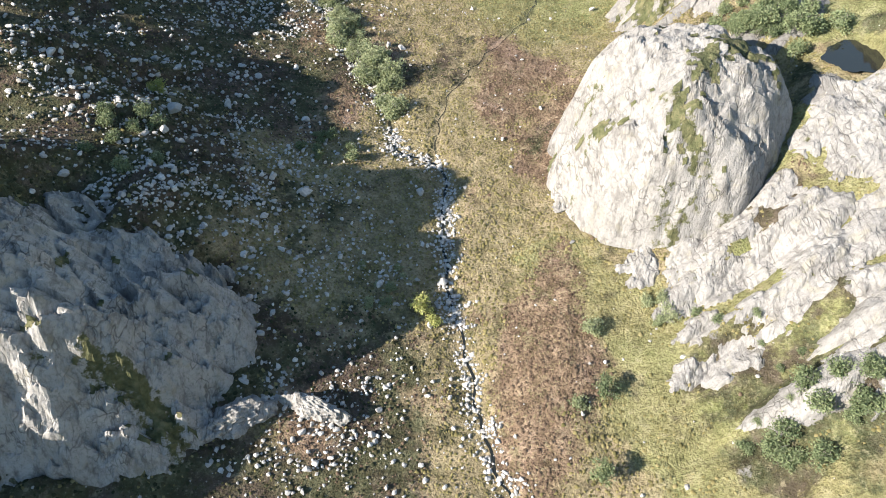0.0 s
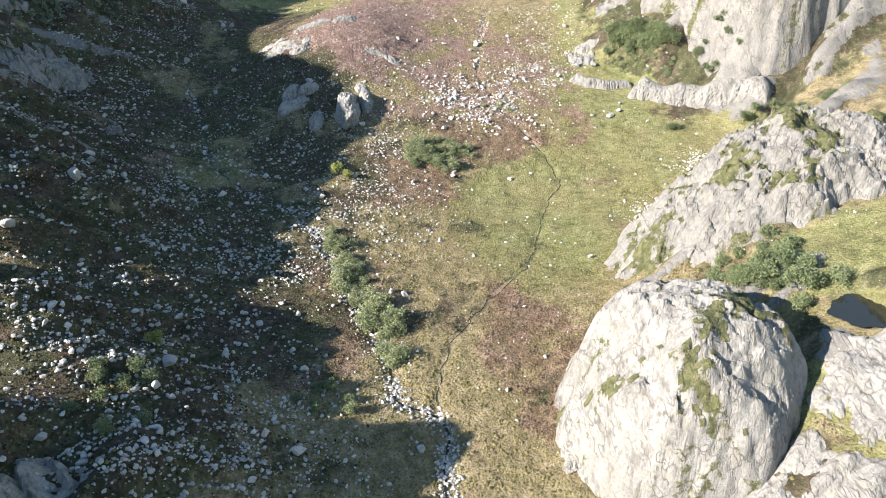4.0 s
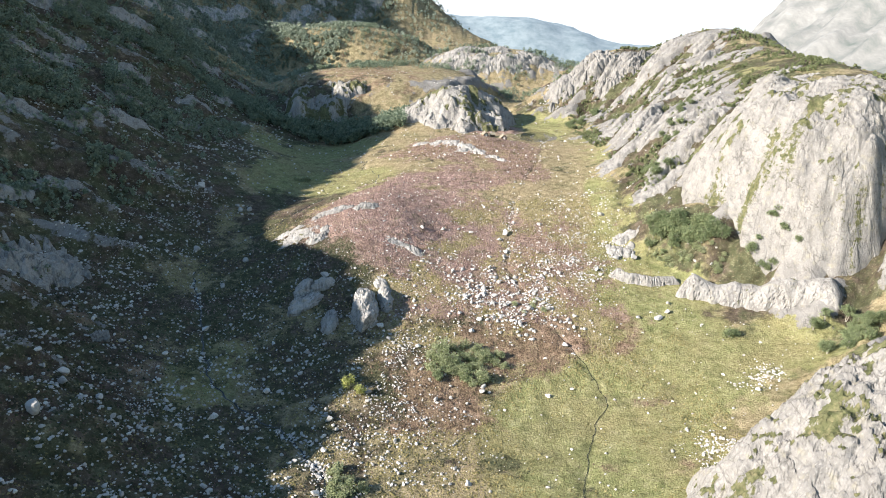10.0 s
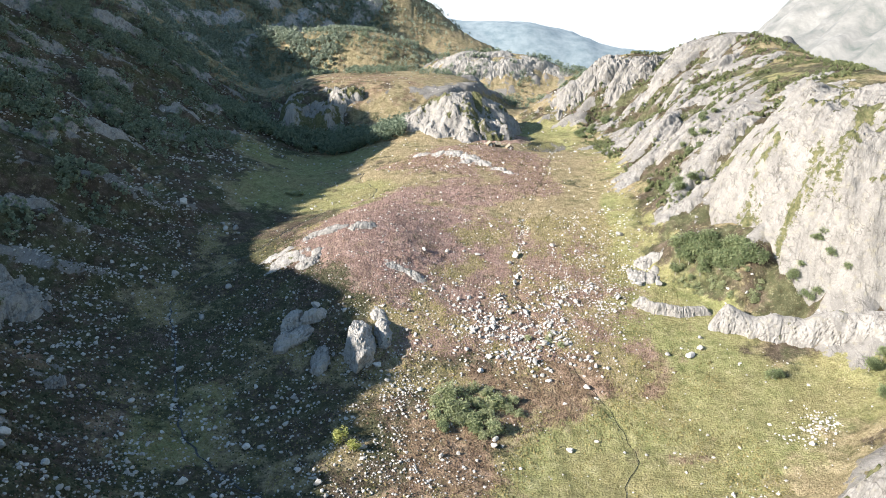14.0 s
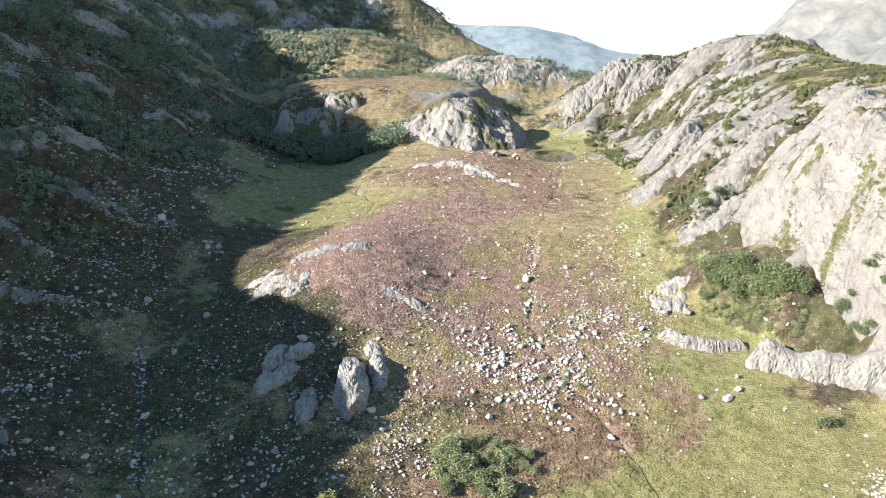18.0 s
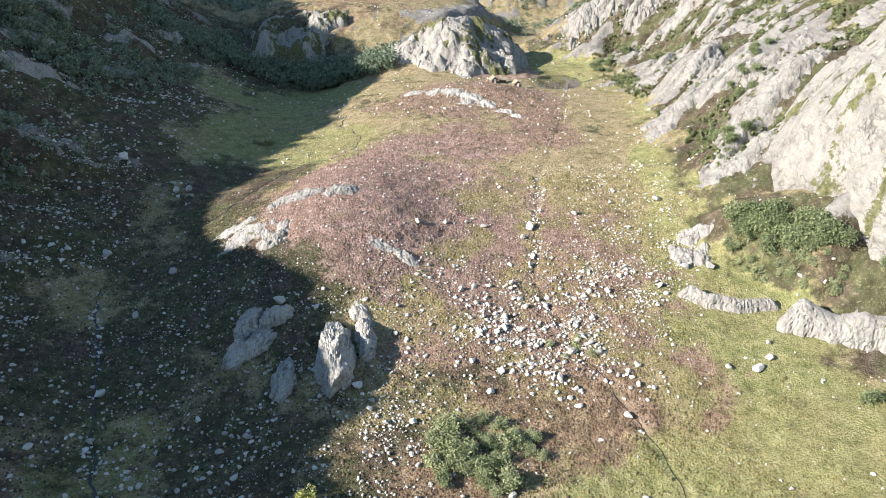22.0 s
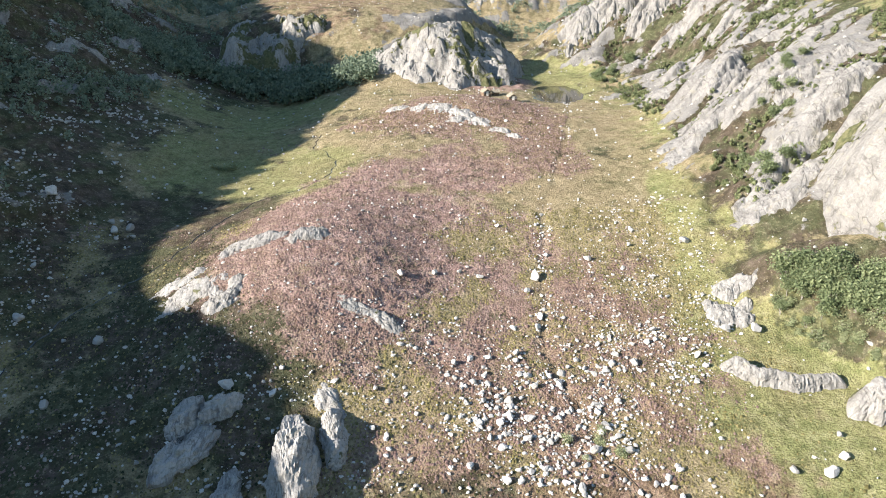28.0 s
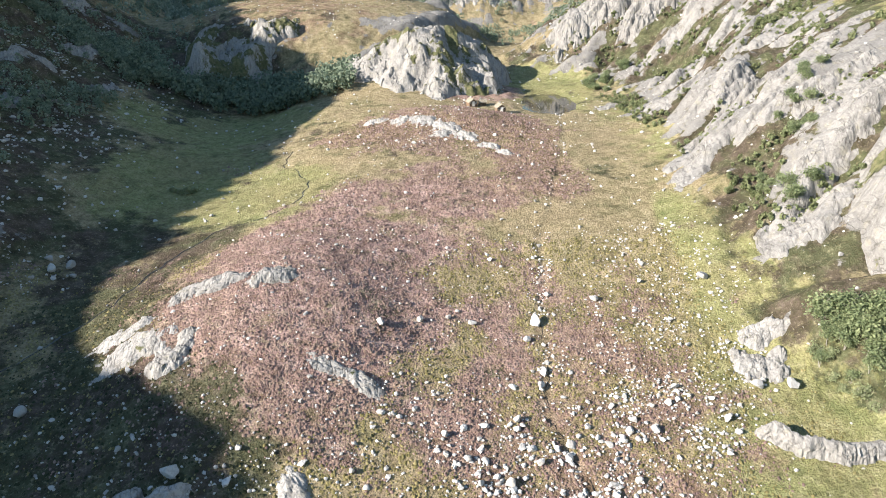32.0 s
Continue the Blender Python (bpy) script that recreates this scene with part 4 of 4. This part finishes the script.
def pond(label, cx, cy, rx, ry, z, turn, seed):
    a = np.linspace(0, 2 * math.pi, 72, endpoint=False)
    k = 1 + 0.16 * fbm(np.cos(a) * 2 + seed, np.sin(a) * 2, 1.0, 3, seed)
    x, y = np.cos(a) * rx * k, np.sin(a) * ry * k
    c, s = math.cos(radians(turn)), math.sin(radians(turn))
    v = np.c_[cx + x * c - y * s, cy + x * s + y * c, np.full(72, z)]
    v = np.concatenate([v, [[cx, cy, z]]])
    i = np.arange(72)
    return tagged(part("pond", joined("pond", v, np.stack([i, (i + 1) % 72, np.full(72, 72)], -1), WATER)), label, "pond", kind="structure")


pond("small dark tarn beside the cabins", 57, 477, 12.5, 24, 44.35, -8, 3)
pond("dark blue rock pool among bushes", 82, 113, 8.0, 5.6, 23.75, 15, 4)

# ---- cabins ----
LOGS = plain("weathered_boards", (0.17, 0.12, 0.085), 0.85, 0.5)
TURF = plain("turf_roof", (0.27, 0.24, 0.19), 0.95, 0.5)
PALE = plain("pale_paint", (0.72, 0.70, 0.66), 0.6, 0.3, 0.08)
GLASS = plain("dark_pane", (0.03, 0.035, 0.04), 0.15, 0.3, 0.1)
STONE = plain("chimney_stone", (0.34, 0.33, 0.31), 0.9, 0.3)


def block(bm, x0, x1, y0, y1, z0, z1):
    m = Matrix.Translation(((x0 + x1) / 2, (y0 + y1) / 2, (z0 + z1) / 2)) @ Matrix.Diagonal((x1 - x0, y1 - y0, z1 - z0, 1))
    return bmesh.ops.create_cube(bm, size=1, matrix=m)


def box(x0, x1, y0, y1, z0, z1, bevel=0.02):
    bm = bmesh.new()
    block(bm, x0, x1, y0, y1, z0, z1)
    bmesh.ops.bevel(bm, geom=bm.edges[:], offset=bevel, segments=1, affect="EDGES")
    return bm


def cabin(x, y, wide, long, eave, ridge, turn, label):
    thing = tagged(new("cabin"), label, "cabin", "mountain cabins")
    w, l = wide / 2, long / 2
    for sx in (-1, 1):
        part("side_wall", box(sx * w - 0.09, sx * w + 0.09, -l, l, -0.5, eave), LOGS, thing)
    for sy in (-1, 1):
        bm = bmesh.new()
        prof = [(-w + 0.1, -0.5), (w - 0.1, -0.5), (w - 0.1, eave), (0, ridge - 0.1), (-w + 0.1, eave)]
        rings = [[bm.verts.new((px, sy * (l - 0.18) + d, pz)) for px, pz in prof] for d in (-0.09, 0.09)]
        bm.faces.new(rings[0])
        bm.faces.new(rings[1][::-1])
        for k in range(5):
            bm.faces.new((rings[0][k], rings[0][(k + 1) % 5], rings[1][(k + 1) % 5], rings[1][k]))
        bmesh.ops.recalc_face_normals(bm, faces=bm.faces[:])
        part("gable_wall", bm, LOGS, thing)
    for sx in (-1, 1):
        bm = bmesh.new()
        ends = [(0, ridge), (sx * (w + 0.4), eave - 0.3), (sx * (w + 0.4), eave - 0.05), (0, ridge + 0.28)]
        rings = [[bm.verts.new((px, yy, pz)) for px, pz in ends] for yy in (-l - 0.4, l + 0.4)]
        bm.faces.new(rings[0])
        bm.faces.new(rings[1][::-1])
        for k in range(4):
            bm.faces.new((rings[0][k], rings[0][(k + 1) % 4], rings[1][(k + 1) % 4], rings[1][k]))
        bmesh.ops.recalc_face_normals(bm, faces=bm.faces[:])
        part("roof_slope", bm, TURF, thing, "grey-brown turf roof slope")
    f = -l - 0.09
    door = part("door", box(-0.5, 0.5, f - 0.06, f + 0.02, 0.0, 1.95), PALE, thing, "pale painted door")
    part("door_handle", box(0.36, 0.42, f - 0.12, f - 0.06, 0.95, 1.1), STONE, door)
    for cx in (-w * 0.66, w * 0.66):
        frame_ = part("window", box(cx - 0.32, cx + 0.32, f - 0.05, f + 0.02, 0.95, 1.75), PALE, thing, "small white-framed window")
        part("pane", box(cx - 0.25, cx + 0.25, f - 0.065, f - 0.045, 1.02, 1.68, 0.004), GLASS, frame_)
    part("chimney", box(-0.3, 0.3, l * 0.4, l * 0.4 + 0.6, ridge - 0.6, ridge + 0.8), STONE, thing)
    thing.matrix_basis = pose(x, y, height(x, y) + 0.15, 0, 0, turn)
    return thing


cabin(24, 465, 3.2, 4.0, 1.7, 2.8, 14, "small dark wooden cabin with a pale door and turf roof")
cabin(28.5, 467, 2.2, 2.6, 1.5, 2.3, 100, "tiny dark wooden shed beside the cabin")
cabin(34, 453, 3.2, 4.0, 1.7, 2.8, 8, "small dark wooden cabin with a pale door near the tarn")

# ---- bushes and trees ----


def tree(name, tall, spread, stems, clumps, leaves, leaf, seed, material, label, low=0.25):
    """A mountain birch: thin leaning stems, twigs and a loose crown of small leaf sprays."""
    r = np.random.default_rng(seed)
    thing = tagged(new(name), label, "tree" if tall > 3 else "bush", "mountain birches")
    tips = []
    for k in range(stems):
        a, lean = r.uniform(0, 6.28), r.uniform(0.1, 0.5) * spread
        h = tall * r.uniform(0.65, 0.95)
        foot = np.array([0.15 * math.cos(a), 0.15 * math.sin(a), -0.3])
        top = np.array([lean * math.cos(a), lean * math.sin(a), h])
        path = [foot + (top - foot) * t + np.array([0.12 * math.sin(5 * t + a), 0.12 * math.cos(4 * t), 0]) * t for t in np.linspace(0, 1, 5)]
        tubes = [(path, 0.05 + 0.016 * tall)]
        for b in range(6):
            t = r.uniform(low + 0.1, 0.95)
            base = foot + (top - foot) * t
            aa = r.uniform(0, 6.28)
            reach = spread * r.uniform(0.35, 0.9) * (1.1 - 0.5 * t)
            tip = base + np.array([reach * math.cos(aa), reach * math.sin(aa), r.uniform(0.05, 0.3) * tall])
            tubes.append(([base, (base + tip) / 2 + (0, 0, 0.08 * tall), tip], 0.03))
            tips += [base + (tip - base) * u for u in (0.55, 0.8, 1.0)]
        tips.append(top)
        bm = bmesh.new()
        for line, thick in tubes:
            rings = []
            for n, p in enumerate(line):
                rad = thick * (1 - 0.85 * n / (len(line) - 1))
                rings.append([bm.verts.new((p[0] + rad * math.cos(q), p[1] + rad * math.sin(q), p[2])) for q in (0, 1.57, 3.14, 4.71)])
            for ra, rb in zip(rings, rings[1:]):
                for q in range(4):
                    bm.faces.new((ra[q], ra[(q + 1) % 4], rb[(q + 1) % 4], rb[q]))
        part("stem", bm, BARK, thing, "thin pale birch stem")
    tips = np.array(tips)
    centres = tips[r.integers(0, len(tips), clumps)] + r.normal(0, 0.10 * spread, (clumps, 3))
    where = (centres[:, None] + r.normal(0, 0.13 * spread + 0.08, (clumps, leaves, 3)) * (1, 1, 0.75)).reshape(-1, 3)
    where[:, 2] = np.maximum(where[:, 2], 0.1)
    n = len(where)
    d1 = r.normal(size=(n, 3)) * (1, 1, 0.6)
    d1 /= np.linalg.norm(d1, axis=1)[:, None]
    d2 = np.cross(d1, r.normal(size=(n, 3)))
    d2 /= np.linalg.norm(d2, axis=1)[:, None]
    s = leaf * r.uniform(0.6, 1.3, n)[:, None]
    v = np.stack([where - d1 * s, where + d2 * s * 0.7, where + d1 * s, where - d2 * s * 0.7], 1).reshape(-1, 3)
    part("crown", joined("crown", v, np.arange(n * 4).reshape(-1, 4), material), material, thing, "loose green leaf crown")
    return thing


SALLOW = leaf_material("sallow_leaves", (0.18, 0.215, 0.115), (0.28, 0.32, 0.18), (0.39, 0.415, 0.255))
FRESH = leaf_material("fresh_leaves", (0.24, 0.28, 0.09), (0.36, 0.38, 0.13), (0.46, 0.46, 0.19))
KINDS = {
    "birch": [tree("birch_tree", 4.6, 2.2, 2, 46, 26, 0.17, 1, BIRCH, "small dark green mountain birch with thin stems"), tree("birch_tree", 3.8, 2.4, 3, 50, 26, 0.17, 2, BIRCH, "small dark green mountain birch with several stems")],
    "bush": [tree("birch_bush", 2.2, 2.0, 4, 50, 22, 0.15, 3, BIRCH, "dense bushy dark green birch bush", 0.0), tree("birch_bush", 1.6, 1.7, 4, 40, 22, 0.14, 4, BIRCH, "low dark green birch bush", 0.0)],
    "sallow": [tree("willow_bush", 2.4, 2.1, 4, 52, 22, 0.15, 5, SALLOW, "rounded grey-green mountain willow bush", 0.0), tree("willow_bush", 1.5, 1.6, 4, 38, 22, 0.14, 6, SALLOW, "low spreading grey-green willow bush", 0.0)],
    "fresh": [tree("birch_bush", 2.6, 1.8, 3, 44, 22, 0.15, 7, FRESH, "bright yellow-green young birch", 0.1)],
}
PLANTED = set()


def top_at(x, y):
    """The height of the highest rock or ground at a place."""
    z = height(x, y)
    for x0, y0, pitch, top in SURFACES:
        i, j = round((y - y0) / pitch), round((x - x0) / pitch)
        if 0 <= i < top.shape[0] and 0 <= j < top.shape[1]:
            z = max(z, float(top[i, j]))
    return z


def plant(kind, x, y, size=1.0):
    base = KINDS[kind][rng.integers(len(KINDS[kind]))]
    m = pose(x, y, top_at(x, y) - 0.05, 0, 0, rng.uniform(0, 360)) @ Matrix.Scale(size, 4)
    if base not in PLANTED:
        PLANTED.add(base)
        base.matrix_basis = m
        return
    c = copy_thing(base, m)
    c.scale = (size, size, size)


def grove(kind, cx, cy, rx, ry, count, small=0.7, large=1.2, turn=0):
    c, s = math.cos(radians(turn)), math.sin(radians(turn))
    for _ in range(count):
        a, q = rng.uniform(0, 6.28), math.sqrt(rng.uniform(0, 1))
        u, v = rx * q * math.cos(a), ry * q * math.sin(a)
        plant(kind, cx + u * c - v * s, cy + u * s + v * c, rng.uniform(small, large))


plant("birch", 25.7, 47), plant("birch", 28.7, 60, 0.9), plant("sallow", 27.8, 72), plant("sallow", 23.5, 58.5, 1.1), plant("fresh", -1.2, 78.5, 1.3), plant("fresh", 1.0, 76, 0.9)
plant("bush", 90, 246, 1.4), plant("bush", 88.5, 245, 1.1), plant("fresh", -27.5, 220, 1.4), plant("fresh", -24, 217, 1.1), plant("fresh", -53, 122, 1.2), plant("bush", -56, 104, 1.0), plant("bush", -47, 98, 1.0), plant("bush", -50, 92, 1.0)
grove("sallow", -13, 148, 4.5, 20, 46, 0.8, 1.7, 22)
grove("sallow", -22, 176, 4, 12, 22, 0.7, 1.4, 22)
grove("sallow", -2, 235, 4, 6, 13, 0.7, 1.8)
grove("sallow", 7, 231, 6, 6, 16, 0.7, 2.0)
grove("bush", 2, 228, 7, 4, 8, 0.7, 1.2)
grove("sallow", 14, 236, 5, 4, 8, 0.6, 1.2)
grove("sallow", 6, 240, 9, 3, 7, 0.5, 1.0)
grove("bush", 9, 238, 5, 3, 4, 0.8, 1.2)
grove("sallow", 30, 262, 9, 6, 6, 0.5, 0.9)
grove("bush", -20, 117, 6, 5, 9, 0.5, 1.0)
grove("bush", -52, 102, 8, 8, 7, 0.6, 1.1)
grove("sallow", -8, 84, 6, 5, 7, 0.4, 0.9)
grove("bush", 73, 132, 9, 14, 26, 1.0, 1.7, 20)
grove("birch", 70, 126, 6, 9, 10, 0.7, 1.0, 20)
grove("bush", 62, 118, 4, 8, 8, 0.7, 1.2)
grove("bush", 56, 48, 12, 6, 18, 0.8, 1.4)
grove("sallow", 40, 74, 3, 3, 4, 0.8, 1.2)
grove("bush", 48, 62, 10, 12, 8, 0.4, 0.7)
grove("bush", 88, 289, 15, 2.6, 38, 1.1, 2.1, -47)
grove("sallow", 86, 287, 16, 4, 36, 0.5, 1.1, -47)
grove("birch", 80, 294, 6, 3, 10, 0.6, 0.9, -47)
grove("bush", 110, 268, 9, 3, 10, 0.8, 1.3, -42)
grove("birch", 116, 236, 10, 8, 10, 0.8, 1.2)
grove("bush", 128, 228, 14, 8, 20, 1.0, 1.6)
grove("bush", 90, 345, 5, 12, 10, 0.8, 1.5)
grove("bush", 108, 372, 6, 22, 14, 0.8, 1.6, -30)
grove("bush", 88, 500, 12, 16, 16, 0.9, 1.6)
grove("sallow", -73, 395, 5, 3, 4, 0.8, 1.3)


def wood(name, label, count, lo, hi, density, seed, material, tall=(3.2, 6.2), spray=(0.28, 0.62)):
    """Many small far-off birches in one mesh: a stem and loose leaf sprays each."""
    places, r = scatter(count, lo, hi, density, seed)
    z = rough(places[:, 0], places[:, 1])
    h = r.uniform(*tall, count)
    m = 44
    t = r.beta(1.6, 1.3, (count, m))
    wide = (0.33 * np.sin(np.clip(t, 0.05, 1) * math.pi * 0.92) + 0.08) * h[:, None]
    a, q = r.uniform(0, 6.28, (count, m)), np.sqrt(r.uniform(0.15, 1, (count, m)))
    where = np.stack([places[:, :1] + wide * q * np.cos(a), places[:, 1:] + wide * q * np.sin(a), z[:, None] + h[:, None] * (0.12 + 0.9 * t)], -1).reshape(-1, 3)
    n = len(where)
    d1 = r.normal(size=(n, 3))
    d1 /= np.linalg.norm(d1, axis=1)[:, None]
    d2 = np.cross(d1, r.normal(size=(n, 3)))
    d2 /= np.linalg.norm(d2, axis=1)[:, None]
    s = r.uniform(*spray, n)[:, None]
    v = np.stack([where - d1 * s, where + d2 * s * 0.8, where + d1 * s, where - d2 * s * 0.8], 1).reshape(-1, 3)
    ob = tagged(part(name, joined(name, v, np.arange(n * 4).reshape(-1, 4), material)), label, "woodland", kind="stuff")
    return ob


SCRUB = leaf_material("scrub_leaves", (0.10, 0.125, 0.06), (0.17, 0.20, 0.10), (0.25, 0.27, 0.15))
# Both far leaf colours are paled and blued to put distance haze into them.
HAZE_LEAF = leaf_material("haze_tinted_leaves", (0.15, 0.19, 0.15), (0.24, 0.29, 0.23), (0.34, 0.385, 0.31))
FAR_LEAF = leaf_material("woodland_leaves", (0.10, 0.14, 0.10), (0.18, 0.23, 0.165), (0.28, 0.325, 0.24))
wood("birch_wood", "dense dark birch wood at the foot of the shaded cliff", 480, (-128, 480), (-25, 535), lambda x, y: step(475, 495, y) * step(0, 1, land(x, y) - 33) * step(540, 520, y) * np.where(y > 498 - 0.25 * (x + 70), 1, 0.0), 31, FAR_LEAF, (5, 9.5), (0.4, 0.9))
def hillside(x, y):
    return (0.05 + step(-0.05, 0.35, fbm(x * 0.8 + y * 0.3, y * 0.8, 44, 4, 91))) * (1 - 0.8 * step(-175, -140, x) * step(470, 420, y)) * step(-112 + 40 * step(800, 950, y), -128 + 40 * step(800, 950, y), x)


wood("birch_wood", "birch wood covering the shaded hillside", 4400, (-300, 330), (-105, 600), hillside, 32, FAR_LEAF)
wood("birch_wood", "birch wood on the far shaded mountain, paled for haze", 5000, (-400, 600), (-60, 1130), hillside, 37, HAZE_LEAF, (4, 7.5), (0.5, 1.1))
wood("birch_wood", "scrubby birch on the shaded hillside", 1400, (-260, 240), (-110, 420), lambda x, y: 0.5 * step(0.0, 0.3, fbm(x, y, 30, 3, 92)) * step(-118, -140, x), 33, FAR_LEAF, (1.8, 3.6))
wood("birch_scrub", "birch scrub on the far sunlit hills", 2200, (-200, 620), (200, 960), lambda x, y: step(0.0, 0.3, fbm(x, y, 40, 3, 93)), 34, FAR_LEAF)
wood("birch_scrub", "thin birch scrub on distant hills", 3000, (-300, 820), (200, 1320), lambda x, y: (0.3 + step(-0.2, 0.2, fbm(x, y, 60, 3, 95))) * step(60, -60, x), 36, HAZE_LEAF, (3, 6))
wood("birch_scrub", "birch scrub in the gullies of the sunny hillside", 2600, (80, 320), (230, 620), lambda x, y: step(0.55, 0.3, covers(x, y, 0)[2]) * step(-0.1, 0.3, fbm(x, y, 25, 3, 94)), 35, SCRUB, (0.7, 2.2), (0.2, 0.45))

# ---- tussocks ----


def tussocks(name, label, count, lo, hi, density, seed, material, size=(0.35, 1.0)):
    places, r = scatter(count, lo, hi, density, seed)
    z = rough(places[:, 0], places[:, 1])
    s = size[0] + (size[1] - size[0]) * r.beta(1.2, 2.5, count)
    k = 6
    a = np.arange(k) * (2 * math.pi / k) + r.uniform(0, 6.28, (count, 1))
    rad = s[:, None] / 2 * r.uniform(0.7, 1.3, (count, k))
    ring = np.stack([places[:, :1] + rad * np.cos(a), places[:, 1:] + rad * np.sin(a), np.repeat(z[:, None] - 0.12, k, 1)], -1)
    top = np.stack([places[:, 0] + r.normal(0, 0.12, count) * s, places[:, 1] + r.normal(0, 0.12, count) * s, z + s * r.uniform(0.25, 0.55, count)], -1)[:, None]
    v = np.concatenate([ring, top], 1).reshape(-1, 3)
    i = np.arange(k)
    f = (np.stack([i, (i + 1) % k, np.full(k, k)], -1)[None] + (np.arange(count) * (k + 1))[:, None, None]).reshape(-1, 3)
    return tagged(part(name, joined(name, v, f, material, True)), label, "plants", kind="stuff")


HEATH = leaf_material("heather_sprigs", (0.15, 0.10, 0.092), (0.26, 0.178, 0.16), (0.35, 0.268, 0.21))
LING = leaf_material("brown_heather_sprigs", (0.09, 0.06, 0.042), (0.185, 0.13, 0.09), (0.29, 0.215, 0.145))
SEDGE = leaf_material("moor_grass", (0.15, 0.135, 0.055), (0.29, 0.25, 0.11), (0.41, 0.35, 0.19))
lo, hi = (-100, 42), (75, 345)


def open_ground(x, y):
    return (1 - 0.85 * step(0.3, 0.55, heath_shade(x, y))) * np.where((near_line(x, y, STREAM) > 1.2) & (near_line(x, y, BROOK) > 0.9), 1.0, 0.0)


def heather_ground(x, y):
    heather, lush, rock, _ = covers(x, y, 0)
    return open_ground(x, y) * step(0.3, 0.7, heather) * step(0.6, 0.4, rock)


def grass_ground(x, y):
    heather, lush, rock, _ = covers(x, y, 0)
    return open_ground(x, y) * step(0.75, 0.35, heather) * step(1.0, 0.6, lush * 0.9) * step(0.6, 0.4, rock)


tussocks("heather_tussocks", "dark brown heather tussocks along the stream", 16000, lo, (hi[0], 255), heather_ground, 54, LING)
tussocks("heather_tussocks", "mauve and brown heather tussocks over the moor", 24000, (lo[0], 255), hi, heather_ground, 51, HEATH)
tussocks("heather_tussocks", "mauve heather tussocks on the upper moor", 7000, (-70, 345), (75, 470), heather_ground, 55, HEATH, (0.5, 1.5))
tussocks("grass_tussocks", "yellow-green grass tussocks over the moor", 40000, lo, hi, grass_ground, 52, SEDGE)
# Tussocks kept dark so that their colour carries the valley's shade.
SHADE_SPRIGS = leaf_material("shade_dark_sprigs", (0.02, 0.026, 0.012), (0.05, 0.056, 0.025), (0.095, 0.085, 0.045))
tussocks("bilberry_tussocks", "dark green heath tussocks, coloured darker for the valley's shade", 30000, (-120, 42), (30, 330), lambda x, y: step(0.3, 0.6, heath_shade(x, y)), 53, SHADE_SPRIGS)

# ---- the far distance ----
# Distance haze is put into these two materials as pale colour and faint glow.
HAZE_BLUE = Nodes("haze_tinted_hills", 1.0)
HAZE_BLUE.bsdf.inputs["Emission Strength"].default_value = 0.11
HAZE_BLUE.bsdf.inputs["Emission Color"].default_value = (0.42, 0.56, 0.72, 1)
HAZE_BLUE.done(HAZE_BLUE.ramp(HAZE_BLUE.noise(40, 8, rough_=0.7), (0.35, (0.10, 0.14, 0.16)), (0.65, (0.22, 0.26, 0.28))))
HAZE_PALE = Nodes("haze_tinted_mountain", 1.0)
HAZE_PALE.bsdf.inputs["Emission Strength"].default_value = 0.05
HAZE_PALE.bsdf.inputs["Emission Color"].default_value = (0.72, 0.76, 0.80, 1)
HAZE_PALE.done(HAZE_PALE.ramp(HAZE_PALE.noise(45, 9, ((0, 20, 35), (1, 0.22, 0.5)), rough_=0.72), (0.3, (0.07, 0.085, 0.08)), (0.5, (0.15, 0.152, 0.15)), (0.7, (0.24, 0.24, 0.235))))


def far_ridge(name, label, xs, ys, fn, material):
    x, y = np.meshgrid(xs, ys)
    me, co = sheet(name, xs, ys, fn(x, y))
    return tagged(part(name, me, material), label, "mountain", kind="structure")


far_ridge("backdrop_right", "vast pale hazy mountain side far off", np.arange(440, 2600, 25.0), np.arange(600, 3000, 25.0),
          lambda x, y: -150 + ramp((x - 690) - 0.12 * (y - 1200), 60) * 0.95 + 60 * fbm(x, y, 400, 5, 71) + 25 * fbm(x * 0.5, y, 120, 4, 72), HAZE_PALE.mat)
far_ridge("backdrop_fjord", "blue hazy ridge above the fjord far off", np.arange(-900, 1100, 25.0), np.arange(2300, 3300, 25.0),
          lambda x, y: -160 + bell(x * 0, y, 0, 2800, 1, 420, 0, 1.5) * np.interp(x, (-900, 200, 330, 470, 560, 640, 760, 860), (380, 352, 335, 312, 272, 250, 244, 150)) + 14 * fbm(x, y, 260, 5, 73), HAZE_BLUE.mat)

# A glowing sheet added behind the hills to whiten the low sky.
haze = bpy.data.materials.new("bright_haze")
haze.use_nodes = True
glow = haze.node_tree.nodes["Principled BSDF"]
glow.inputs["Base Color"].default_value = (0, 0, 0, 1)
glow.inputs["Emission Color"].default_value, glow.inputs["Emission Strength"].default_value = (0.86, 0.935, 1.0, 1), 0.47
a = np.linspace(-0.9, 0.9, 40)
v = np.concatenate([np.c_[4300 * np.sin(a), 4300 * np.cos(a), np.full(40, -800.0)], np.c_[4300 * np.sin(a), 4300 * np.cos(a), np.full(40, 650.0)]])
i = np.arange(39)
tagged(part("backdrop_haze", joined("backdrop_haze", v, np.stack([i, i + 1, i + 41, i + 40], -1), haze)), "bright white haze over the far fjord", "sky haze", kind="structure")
